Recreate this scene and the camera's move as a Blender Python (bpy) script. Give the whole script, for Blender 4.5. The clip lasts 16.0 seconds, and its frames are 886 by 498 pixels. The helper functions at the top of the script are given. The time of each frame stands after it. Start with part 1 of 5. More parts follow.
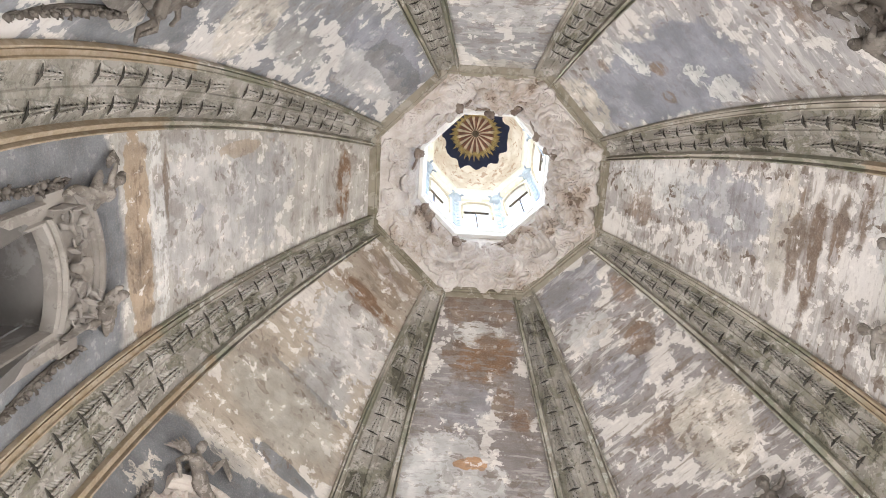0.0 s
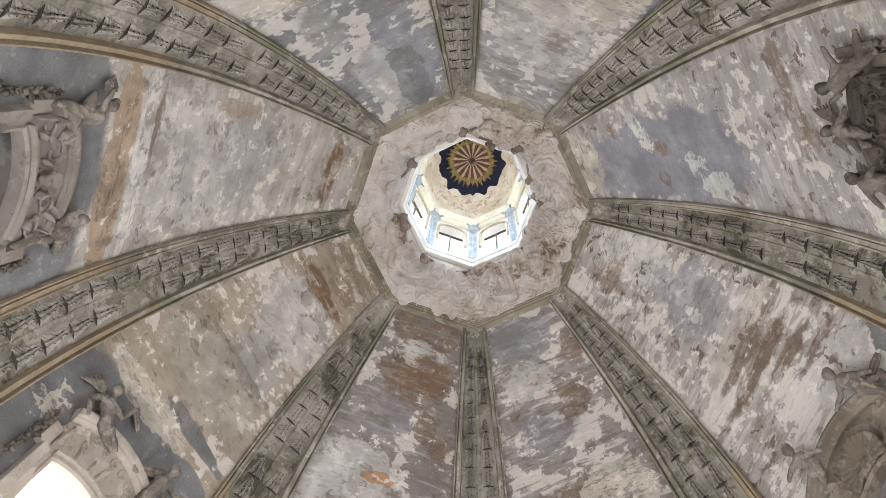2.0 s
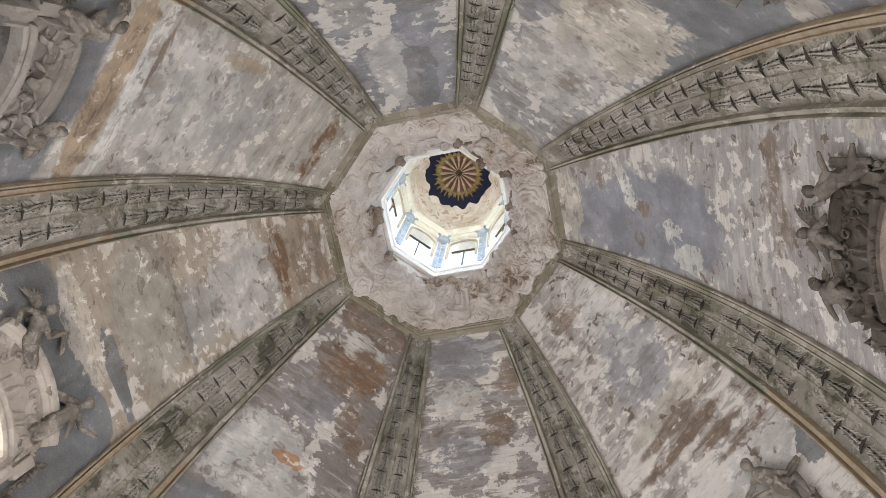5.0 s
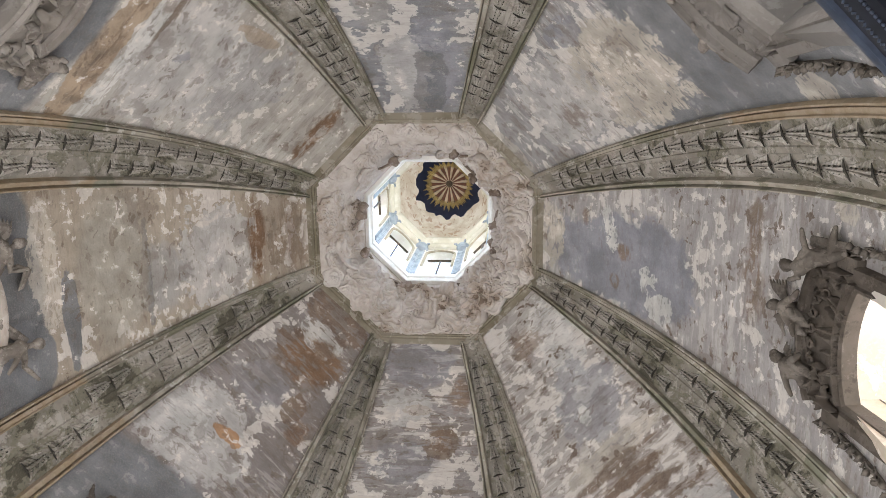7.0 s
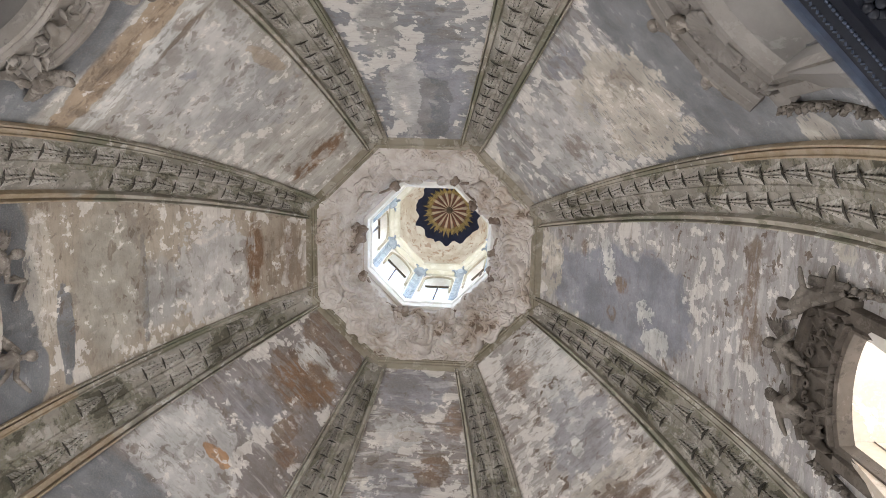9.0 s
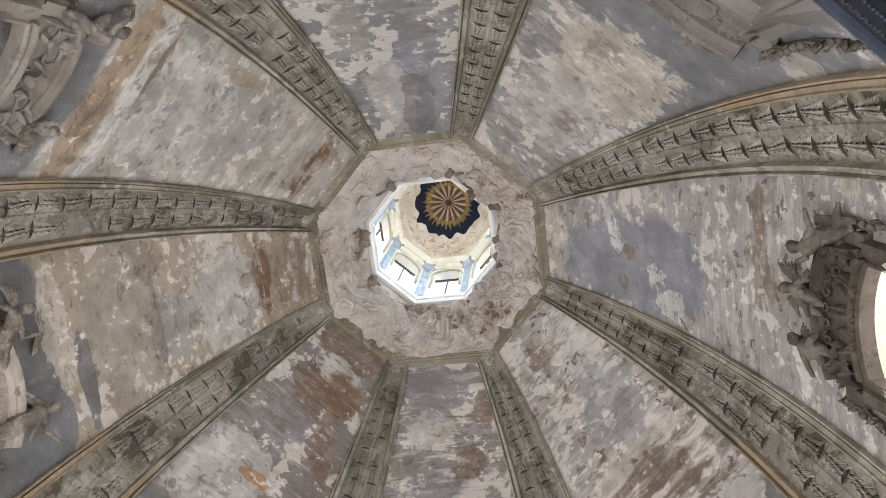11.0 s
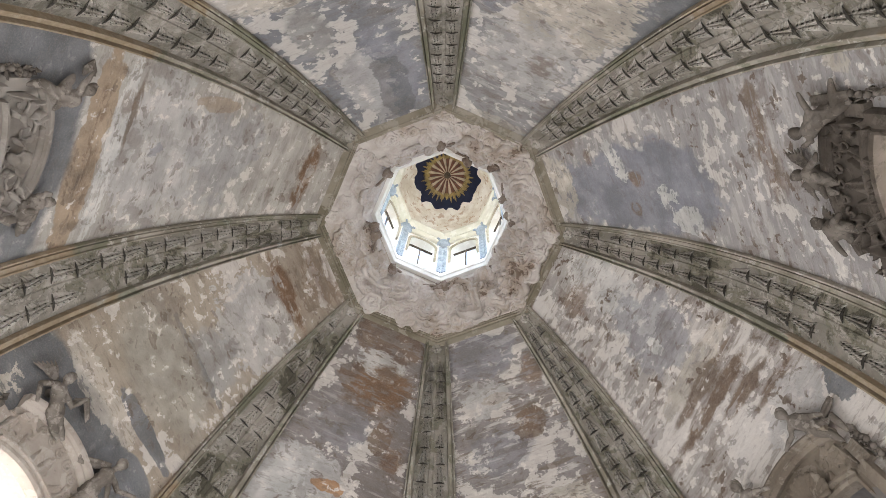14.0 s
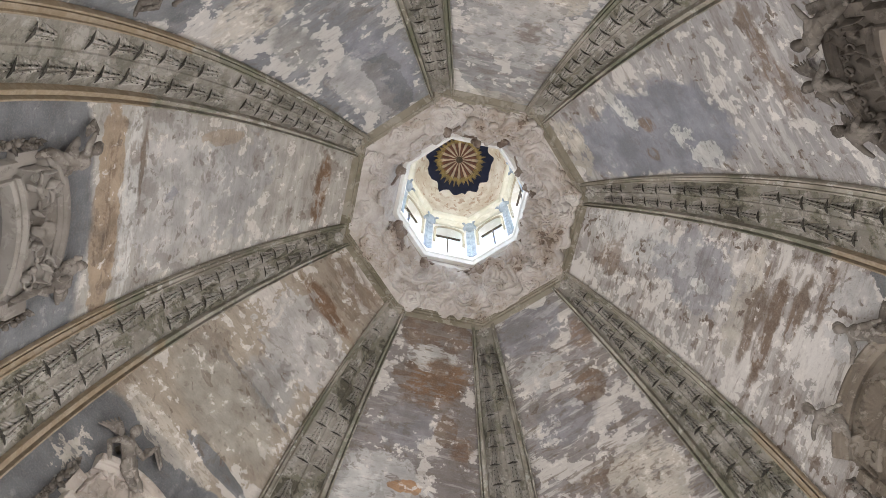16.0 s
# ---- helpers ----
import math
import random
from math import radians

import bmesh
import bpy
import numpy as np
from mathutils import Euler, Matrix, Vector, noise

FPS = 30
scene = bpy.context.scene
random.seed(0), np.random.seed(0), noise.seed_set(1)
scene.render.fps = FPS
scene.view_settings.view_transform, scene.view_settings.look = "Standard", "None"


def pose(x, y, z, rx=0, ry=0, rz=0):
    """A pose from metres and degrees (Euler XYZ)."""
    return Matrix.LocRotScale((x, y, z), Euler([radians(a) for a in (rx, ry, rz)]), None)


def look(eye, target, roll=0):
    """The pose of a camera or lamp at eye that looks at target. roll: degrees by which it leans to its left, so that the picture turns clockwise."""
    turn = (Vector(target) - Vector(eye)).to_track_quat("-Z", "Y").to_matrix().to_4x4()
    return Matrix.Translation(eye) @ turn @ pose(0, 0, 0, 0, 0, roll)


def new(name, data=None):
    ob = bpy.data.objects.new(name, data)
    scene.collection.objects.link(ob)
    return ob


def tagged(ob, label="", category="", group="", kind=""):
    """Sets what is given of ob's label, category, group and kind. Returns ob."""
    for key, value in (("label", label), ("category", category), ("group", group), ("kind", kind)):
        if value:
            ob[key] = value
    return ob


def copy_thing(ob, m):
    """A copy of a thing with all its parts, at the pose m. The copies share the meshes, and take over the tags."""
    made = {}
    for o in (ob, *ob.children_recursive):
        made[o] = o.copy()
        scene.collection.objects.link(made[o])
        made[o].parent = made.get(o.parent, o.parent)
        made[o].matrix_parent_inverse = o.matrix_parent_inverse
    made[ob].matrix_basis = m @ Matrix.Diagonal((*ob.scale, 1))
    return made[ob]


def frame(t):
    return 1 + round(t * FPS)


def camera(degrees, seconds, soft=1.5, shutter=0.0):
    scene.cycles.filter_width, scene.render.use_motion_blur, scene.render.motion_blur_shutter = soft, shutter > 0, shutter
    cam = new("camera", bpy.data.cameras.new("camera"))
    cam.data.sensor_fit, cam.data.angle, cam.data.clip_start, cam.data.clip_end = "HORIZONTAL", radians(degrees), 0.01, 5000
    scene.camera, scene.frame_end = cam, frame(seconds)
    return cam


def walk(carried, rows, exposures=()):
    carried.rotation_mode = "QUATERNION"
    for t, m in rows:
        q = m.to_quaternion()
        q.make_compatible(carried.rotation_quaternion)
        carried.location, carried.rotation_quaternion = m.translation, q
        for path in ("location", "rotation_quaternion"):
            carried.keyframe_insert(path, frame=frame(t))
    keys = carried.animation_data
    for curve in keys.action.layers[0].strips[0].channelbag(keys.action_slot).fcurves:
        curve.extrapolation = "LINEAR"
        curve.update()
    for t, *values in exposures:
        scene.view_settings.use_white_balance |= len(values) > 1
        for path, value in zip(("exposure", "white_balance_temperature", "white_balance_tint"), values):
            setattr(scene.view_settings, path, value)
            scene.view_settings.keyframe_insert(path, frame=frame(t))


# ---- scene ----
EXPOSURE, LOW_WATTS, C_WATTS, G_WATTS, LANTERN_WATTS = 3.60, 33, 9, 10, 2.1
PATH = [
    (0.0, 161.58, 0.16, -161.02),
    (0.5, 161.52, -1.06, -165.14),
    (1.0, 161.79, -1.81, -169.80),
    (1.5, 162.40, -2.06, -173.28),
    (2.0, 163.16, -2.48, -176.63),
    (2.5, 163.56, -2.91, -179.66),
    (3.0, 163.98, -3.17, 177.82),
    (3.5, 164.19, -3.45, 174.70),
    (4.0, 164.35, -3.78, 172.06),
    (4.2, 164.38, -3.88, 171.66),
    (6.3, 164.96, -4.95, 161.65),
    (6.5, 165.16, -5.01, 160.55),
    (7.0, 165.98, -5.39, 158.35),
    (7.5, 166.84, -5.84, 156.82),
    (8.0, 167.60, -6.05, 155.63),
    (8.5, 168.07, -5.91, 155.62),
    (11.0, 166.83, -4.27, 164.54),
    (11.5, 166.23, -3.95, 166.02),
    (12.0, 165.75, -3.44, 167.89),
    (12.5, 165.47, -2.91, 170.37),
    (13.0, 164.85, -2.36, 172.84),
    (13.5, 164.51, -1.87, 175.80),
    (14.0, 164.27, -1.68, 178.39),
    (14.5, 163.84, -1.44, -179.15),
    (15.0, 163.50, -1.08, -176.24),
    (15.5, 163.27, -0.66, -172.92),
    (16.0, 163.13, -0.35, -169.94),
]
EYE = (-0.342, 3.417, 1.6)
cam = camera(57.2, 16.0, soft=0.8)
walk(cam, [(t, pose(*EYE, rx, ry, rz)) for t, rx, ry, rz in PATH], exposures=[(t, EXPOSURE + e) for t, e in ((0.0, 0.52), (0.5, 0.40), (1.0, 0.25), (2.0, 0.09), (3.5, 0.0), (7.0, -0.05), (12.0, -0.08), (16.0, -0.06))])

# ---- daylight ----
SUN_AZ, SUN_EL = radians(95), radians(63)
world = bpy.data.worlds.new("sky")
scene.world = world
world.use_nodes = True
wn = world.node_tree
sky = wn.nodes.new("ShaderNodeTexSky")
sky.sky_type, sky.sun_disc, sky.sun_elevation, sky.sun_rotation = "NISHITA", False, SUN_EL, radians(90) - SUN_AZ
wn.links.new(sky.outputs[0], wn.nodes["Background"].inputs[0])
wn.nodes["Background"].inputs[1].default_value = 0.12
sun = new("sun", bpy.data.lights.new("sun", "SUN"))
sun.data.energy, sun.data.angle, sun.data.color = 2.0, radians(0.5), (1.0, 0.95, 0.88)
sun.matrix_world = look((10 * math.cos(SUN_AZ) * math.cos(SUN_EL), 10 * math.sin(SUN_AZ) * math.cos(SUN_EL), 10 * math.sin(SUN_EL)), (0, 0, 0))


def window_light(eye, target, wide, high, watts, tint=(0.955, 0.957, 1.0)):
    lamp = new("daylight", bpy.data.lights.new("daylight", "AREA"))
    lamp.data.shape, lamp.data.size, lamp.data.size_y = "RECTANGLE", wide, high
    lamp.data.energy, lamp.data.color = watts, tint
    lamp.matrix_world = look(eye, target)
    return lamp


# ---- materials ----
class Mat:
    """A short hand for node materials."""

    def __init__(self, name, rough=0.85, metal=0.0):
        self.m = bpy.data.materials.new(name)
        self.m.use_nodes = True
        self.t = self.m.node_tree
        self.b = self.t.nodes["Principled BSDF"]
        self.b.inputs["Roughness"].default_value = rough
        self.b.inputs["Metallic"].default_value = metal
        self.b.inputs["Specular IOR Level"].default_value = 0.25

    def put(self, sock, v):
        if isinstance(v, bpy.types.NodeSocket):
            self.t.links.new(v, sock)
        else:
            if hasattr(sock.default_value, "__len__") and not hasattr(v, "__len__"):
                v = (v,) * len(sock.default_value)
            if hasattr(v, "__len__") and len(v) == 3 and len(sock.default_value) == 4:
                v = (*v, 1)
            sock.default_value = v

    def node(self, kind, out=0, props=(), **ins):
        n = self.t.nodes.new(kind)
        for k, v in dict(props).items():
            setattr(n, k, v)
        for k, v in ins.items():
            key = int(k[1:]) if k[0] == "i" and k[1:].isdigit() else k.replace("_", " ")
            self.put(n.inputs[key], v)
        return n.outputs[out]

    def coord(self, kind="Object"):
        return self.node("ShaderNodeTexCoord", kind)

    def math(self, op, a, b=0.0):
        return self.node("ShaderNodeMath", props={"operation": op}, i0=a, i1=b)

    def scaled(self, vec, s):
        return self.node("ShaderNodeVectorMath", props={"operation": "MULTIPLY"}, i0=vec, i1=s)

    def noise(self, vec, scale, detail=5.0, rough=0.6, out=0, warp=0.0):
        return self.node("ShaderNodeTexNoise", out, Vector=vec, Scale=scale, Detail=detail, Roughness=rough, Distortion=warp)

    def step(self, v, lo, hi, a=0.0, b=1.0):
        return self.node("ShaderNodeMapRange", props={"interpolation_type": "SMOOTHSTEP"}, i0=v, i1=lo, i2=hi, i3=a, i4=b)

    def mix(self, fac, a, b):
        n = self.t.nodes.new("ShaderNodeMix")
        n.data_type = "RGBA"
        self.put(n.inputs[0], fac), self.put(n.inputs[6], a), self.put(n.inputs[7], b)
        return n.outputs[2]

    def done(self, colour, height=None, strength=0.4, distance=0.02):
        self.put(self.b.inputs["Base Color"], colour)
        if height is not None:
            bump = self.node("ShaderNodeBump", Height=height, Strength=strength, Distance=distance)
            self.put(self.b.inputs["Normal"], bump)
        return self.m


def plaster(name, dark, mid, light, scale=1.0, rough=0.9, dirt=(0.12, 0.09, 0.06), dirt_at=0.62, bump=0.5, moss=0.0):
    """Weathered lime plaster or stucco: two scales of tone, flaking, dirt and grain."""
    m = Mat(name, rough)
    o = m.node("ShaderNodeNewGeometry", "Position")
    big = m.noise(o, 0.7 * scale, 6, 0.62)
    fine = m.noise(o, 5.0 * scale, 8, 0.7)
    grain = m.noise(o, 34 * scale, 4, 0.7)
    flake = m.noise(o, 2.6 * scale, 8, 0.68, warp=0.4)
    c = m.mix(m.step(big, 0.38, 0.62), dark, mid)
    c = m.mix(m.step(flake, 0.53, 0.57, 0.0, 0.6), c, light)
    if moss:  # olive growth in wide patches with ragged edges
        grow = m.math("ADD", m.noise(o, 1.5, 9, 0.70, warp=0.6), m.math("MULTIPLY", m.math("SUBTRACT", fine, 0.5), 0.25))
        c = m.mix(m.step(grow, 0.50, 0.53, 0.0, moss), c, (0.165, 0.15, 0.108))
        c = m.mix(m.step(grow, 0.565, 0.595, 0.0, moss), c, (0.068, 0.061, 0.042))
    c = m.mix(m.math("MULTIPLY", m.step(fine, dirt_at, dirt_at + 0.12), 0.65), c, dirt)
    c = m.mix(m.math("MULTIPLY", m.step(grain, 0.45, 0.75), 0.25), c, mid)
    h = m.math("ADD", m.math("MULTIPLY", grain, 0.25), m.math("ADD", fine, m.step(flake, 0.53, 0.56, 0, 0.35)))
    return m.done(c, h, bump, 0.012)


STONE = plaster("carved_stone", (0.185, 0.16, 0.133), (0.265, 0.235, 0.203), (0.31, 0.278, 0.243), 1.4, dirt=(0.09, 0.072, 0.056), dirt_at=0.58)
# brown stone, darkened further to carry the weak light at web c
STONE_BROWN_SHADED = plaster("shaded_brown_stone", (0.06, 0.048, 0.037), (0.105, 0.087, 0.07), (0.14, 0.118, 0.096), 1.4, dirt=(0.04, 0.031, 0.023), dirt_at=0.53)
STONE_DULL = plaster("dull_grey_stone", (0.12, 0.105, 0.09), (0.18, 0.162, 0.142), (0.21, 0.19, 0.168), 1.4, dirt=(0.06, 0.05, 0.04), dirt_at=0.57)
STONE_OCHRE = plaster("warm_stone", (0.13, 0.104, 0.078), (0.215, 0.178, 0.138), (0.26, 0.223, 0.18), 1.4, dirt=(0.07, 0.054, 0.04), dirt_at=0.55)
# the sunlit brightness of web g's surround is painted into this stone
STONE_LIT = plaster("lit_stone", (0.34, 0.288, 0.24), (0.43, 0.376, 0.322), (0.48, 0.43, 0.375), 1.4, dirt=(0.14, 0.11, 0.088), dirt_at=0.6)
CHERUB = plaster("cherub_stucco", (0.14, 0.10, 0.075), (0.24, 0.19, 0.15), (0.34, 0.285, 0.24), 3.0, dirt=(0.09, 0.06, 0.042), dirt_at=0.56)
# two copies of one stucco: darkened for dim web c, paler where lit
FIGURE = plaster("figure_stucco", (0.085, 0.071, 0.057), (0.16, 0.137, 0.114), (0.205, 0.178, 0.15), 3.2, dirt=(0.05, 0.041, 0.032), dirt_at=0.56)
FIGURE_LIT = plaster("lit_figure_stucco", (0.13, 0.11, 0.09), (0.25, 0.218, 0.185), (0.33, 0.292, 0.25), 3.2, dirt=(0.06, 0.048, 0.037), dirt_at=0.55)
RIB_FIELD = plaster("rib_field", (0.195, 0.175, 0.142), (0.32, 0.288, 0.242), (0.43, 0.392, 0.34), 2.0, dirt=(0.06, 0.056, 0.038), dirt_at=0.54, bump=0.9, moss=0.9)
RIB_PALE = plaster("pale_rib_field", (0.235, 0.213, 0.18), (0.34, 0.308, 0.264), (0.44, 0.402, 0.35), 2.0, dirt=(0.075, 0.068, 0.05), dirt_at=0.57, bump=0.9, moss=0.4)
HUSK = plaster("husk_stucco", (0.30, 0.272, 0.23), (0.44, 0.402, 0.35), (0.54, 0.50, 0.445), 2.0, dirt=(0.04, 0.036, 0.026), dirt_at=0.55, bump=0.7, moss=0.35)
# dark colour for shadow and grime in the husk mouths and holes
HUSK_SHADE_GRIME = plaster("shade_grime_stucco", (0.03, 0.026, 0.02), (0.055, 0.048, 0.038), (0.11, 0.097, 0.078), 3.0, dirt=(0.02, 0.018, 0.014), dirt_at=0.5)
RING_EDGE = plaster("olive_moulding", (0.17, 0.145, 0.10), (0.28, 0.245, 0.185), (0.40, 0.36, 0.30), 1.5)
LANTERN_WHITE = plaster("lantern_plaster", (0.66, 0.62, 0.55), (0.74, 0.71, 0.65), (0.80, 0.78, 0.74), 1.5, dirt=(0.5, 0.44, 0.34), dirt_at=0.66, bump=0.2)
LANTERN_YELLOW = plaster("lantern_cornice_paint", (0.54, 0.50, 0.39), (0.62, 0.585, 0.48), (0.70, 0.67, 0.59), 2.0, dirt=(0.35, 0.33, 0.22), dirt_at=0.62, bump=0.2)
LANTERN_TRIM = plaster("lantern_arch_paint", (0.33, 0.28, 0.20), (0.44, 0.39, 0.29), (0.55, 0.5, 0.4), 2.0)
PLAIN_WALL = plaster("lower_wall_plaster", (0.42, 0.39, 0.35), (0.52, 0.48, 0.44), (0.6, 0.57, 0.53), 0.6)
FLOOR_STONE = plaster("floor_stone", (0.24, 0.22, 0.2), (0.34, 0.31, 0.28), (0.42, 0.4, 0.36), 0.8, rough=0.5)


def plain(name, colour, rough=0.6, metal=0.0, vary=0.35, scale=6.0):
    m = Mat(name, rough, metal)
    o = m.coord()
    n = m.noise(o, scale, 6, 0.65)
    dark = tuple(c * (1 - vary) for c in colour)
    return m.done(m.mix(m.step(n, 0.35, 0.65), dark, colour), n, 0.25, 0.01)


NAVY = plain("night_blue_paint", (0.016, 0.02, 0.045), 0.7)
GOLD = plain("faded_gilding", (0.36, 0.26, 0.09), 0.55)
BEIGE = plain("pale_ray_paint", (0.55, 0.44, 0.32), 0.7)
RUST = plain("red_brown_paint", (0.17, 0.075, 0.045), 0.7)
DARK_WOOD = plain("window_bar_wood", (0.10, 0.075, 0.05), 0.6)
BLUE_PANEL = plain("pilaster_blue", (0.38, 0.43, 0.48), 0.7)
CASE_BLUE = plain("blue_black_case", (0.008, 0.009, 0.014), 0.45)
# the blue light along the cornice edge is put into this colour
CASE_EDGE = plain("lit_blue_edge", (0.045, 0.057, 0.083), 0.4)


def cloud_plaster():
    """Cream cloud stucco with wide brown damp stains and sooty chips."""
    m = Mat("cloud_stucco", 0.92)
    o = m.node("ShaderNodeNewGeometry", "Position")
    stain, mid, chip, grain = m.noise(o, 1.15, 8, 0.66, warp=0.4), m.noise(o, 3.2, 8, 0.68), m.noise(o, 7.5, 9, 0.72, warp=0.5), m.noise(o, 45, 3)
    c = m.mix(m.step(mid, 0.36, 0.64), (0.44, 0.385, 0.335), (0.56, 0.515, 0.465))
    c = m.mix(m.step(stain, 0.47, 0.60, 0.0, 0.65), c, (0.33, 0.255, 0.19))
    c = m.mix(m.step(m.math("ADD", stain, m.math("MULTIPLY", chip, 0.5)), 0.855, 0.885, 0.0, 0.8), c, (0.14, 0.095, 0.065))
    c = m.mix(m.step(chip, 0.34, 0.38, 0.5, 0.0), c, (0.20, 0.16, 0.125))
    return m.done(c, m.math("ADD", chip, m.math("MULTIPLY", grain, 0.3)), 0.2, 0.012)


CLOUD = cloud_plaster()


def mould_paint():
    """Rib edge moulding: olive cream above, an ochre wash on the lower stretch."""
    m = Mat("rib_moulding", 0.9)
    o = m.node("ShaderNodeNewGeometry", "Position")
    uv = m.node("ShaderNodeSeparateXYZ", 1, i0=m.node("ShaderNodeUVMap"))
    n1, n2, gr = m.noise(o, 1.1, 6), m.noise(o, 6, 7, 0.7), m.noise(o, 30, 4)
    c = m.mix(m.step(n1, 0.4, 0.6), (0.215, 0.19, 0.145), (0.375, 0.335, 0.275))
    c = m.mix(m.step(n2, 0.55, 0.6), c, (0.45, 0.42, 0.36))
    low = m.step(m.math("ADD", uv, m.math("MULTIPLY", n1, 2.4)), 5.5, 5.75)
    och = m.mix(m.step(n2, 0.4, 0.65), (0.27, 0.205, 0.132), (0.35, 0.283, 0.205))
    grow = m.noise(o, 0.85, 9, 0.72, warp=0.6)
    c = m.mix(m.step(grow, 0.51, 0.55, 0.0, 0.7), c, (0.16, 0.158, 0.105))
    c = m.mix(low, c, och)
    c = m.mix(m.math("MULTIPLY", m.step(n2, 0.62, 0.72), 0.6), c, (0.10, 0.09, 0.06))
    return m.done(c, m.math("ADD", n2, m.math("MULTIPLY", gr, 0.3)), 0.4, 0.01)


MOULD = mould_paint()


def panel_paint(name, base, tone, peel, peel_at, blots, streak=0.5, seed=0.0, spots=0.5):
    """Vault panel plaster. blots: (u, v, half width, half height, tint, raggedness, cover)."""
    m = Mat(name, 0.92)
    uv = m.node("ShaderNodeUVMap")
    p = m.node("ShaderNodeVectorMath", props={"operation": "ADD"}, i0=uv, i1=(seed, seed * 1.7, seed))
    big = m.noise(p, 0.55, 4, 0.55)
    cloudy = m.noise(p, 2.1, 6, 0.55)
    coarse = m.noise(p, 1.5, 7, 0.58, warp=0.3)
    torn = m.noise(p, 6.5, 6, 0.6, warp=0.2)
    flecks = m.noise(m.scaled(p, (0.9, 1.25, 1)), 6.0, 6, 0.58, warp=0.5)
    grain = m.noise(p, 48, 3, 0.7)
    run = m.noise(m.scaled(p, (0.75, 4.6, 1)), 1.7, 8, 0.62, warp=0.25)
    fine_run = m.noise(m.scaled(p, (1.6, 6.5, 1)), 4.0, 5, 0.6)
    ragged = m.math("ADD", m.math("MULTIPLY", m.math("SUBTRACT", coarse, 0.5), 4.2), m.math("MULTIPLY", m.math("SUBTRACT", torn, 0.5), 1.7))
    crumbled = m.math("ADD", m.math("MULTIPLY", m.math("SUBTRACT", torn, 0.5), 4.5), m.math("MULTIPLY", m.math("SUBTRACT", flecks, 0.5), 2.5))
    lift = m.math("ADD", coarse, m.math("MULTIPLY", m.math("SUBTRACT", torn, 0.5), 0.40))
    c = m.mix(m.step(big, 0.40, 0.60), base, tone)
    c = m.mix(m.step(cloudy, 0.34, 0.64, 0.45, 0.0), c, tuple(0.50 * x for x in base))
    fl = m.step(lift, peel_at, peel_at + 0.016)
    c = m.mix(m.math("MULTIPLY", fl, 0.75), c, peel)
    c = m.mix(m.step(run, 0.53, 0.60, 0.0, 0.8 * streak), c, peel)
    c = m.mix(m.step(run, 0.38, 0.45, 0.9 * streak, 0.0), c, (0.15, 0.11, 0.08))
    sep = m.node("ShaderNodeSeparateXYZ", 0, i0=uv), m.node("ShaderNodeSeparateXYZ", 1, i0=uv)
    sound = 0.0  # where the painted coat still holds
    for u, v, a, b, colour, rag, cover in blots:
        du = m.math("DIVIDE", m.math("SUBTRACT", sep[0], u), a)
        dv = m.math("DIVIDE", m.math("SUBTRACT", sep[1], v), b)
        d = m.math("SQRT", m.math("ADD", m.math("MULTIPLY", du, du), m.math("MULTIPLY", dv, dv)))
        d = m.math("ADD", d, m.math("MULTIPLY", crumbled if min(a, b) < 0.2 and colour not in ("brown", "slate", "rust", "tan") else ragged, rag))
        tint = TINTS[colour]
        shade = m.mix(m.step(cloudy, 0.34, 0.66), tuple(0.76 * x for x in tint), tuple(min(0.8, 1.16 * x) for x in tint))
        soft = 0.6 if colour in ("grey", "olive", "brown", "rust") else 0.84 if colour == "blue" else 0.93
        cov = m.step(d, soft, 1.02, cover, 0.0)
        if colour in ("rust", "brown", "umber"):  # broken along the courses
            cov = m.math("MULTIPLY", cov, m.step(m.math("ADD", run, m.math("MULTIPLY", torn, 0.6)), 0.70, 0.80, 0.12, 1.0))
        elif colour in ("white", "cream"):
            cov = m.math("MULTIPLY", cov, m.step(m.math("ADD", fine_run, torn), 0.86, 0.92, 0.25, 1.0))
        c = m.mix(cov, c, shade)
        if colour in ("slate", "deep", "blue") and min(a, b) > 0.3:
            sound = m.math("MAXIMUM", sound, cov)
        elif colour in ("umber", "brown", "rust") and min(a, b) > 0.15:
            sound = m.math("MAXIMUM", sound, m.math("MULTIPLY", cov, 0.8))
    loose = m.math("SUBTRACT", 1.0, m.math("MULTIPLY", sound, 0.85))
    # stray chips down to the pale coat, in loose clusters, and small brown losses along the courses
    c = m.mix(m.math("MULTIPLY", m.step(lift, 0.385, 0.43, 0.42, 0.0), loose), c, (0.145, 0.115, 0.09))
    zone = m.step(cloudy, 0.48, 0.58)
    c = m.mix(m.math("MULTIPLY", m.step(torn, 0.575, 0.59, 0.0, 0.85), m.math("MULTIPLY", zone, loose)), c, tuple(min(0.8, 1.08 * x) for x in peel))
    c = m.mix(m.math("MULTIPLY", m.step(flecks, 0.575, 0.60, 0.0, spots), m.math("MULTIPLY", m.step(coarse, 0.42, 0.58, 1.0, 0.12), loose)), c, (0.13, 0.092, 0.066))
    c = m.mix(m.step(fine_run, 0.36, 0.44, 0.22, 0.0), c, (0.16, 0.13, 0.105))
    c = m.mix(m.step(grain, 0.4, 0.8, 0.0, 0.14), c, peel)
    h = m.math("ADD", m.math("MULTIPLY", fl, -0.5), m.math("ADD", torn, m.math("ADD", m.math("MULTIPLY", fine_run, 0.5), m.math("MULTIPLY", grain, 0.2))))
    return m.done(c, h, 0.5, 0.022)


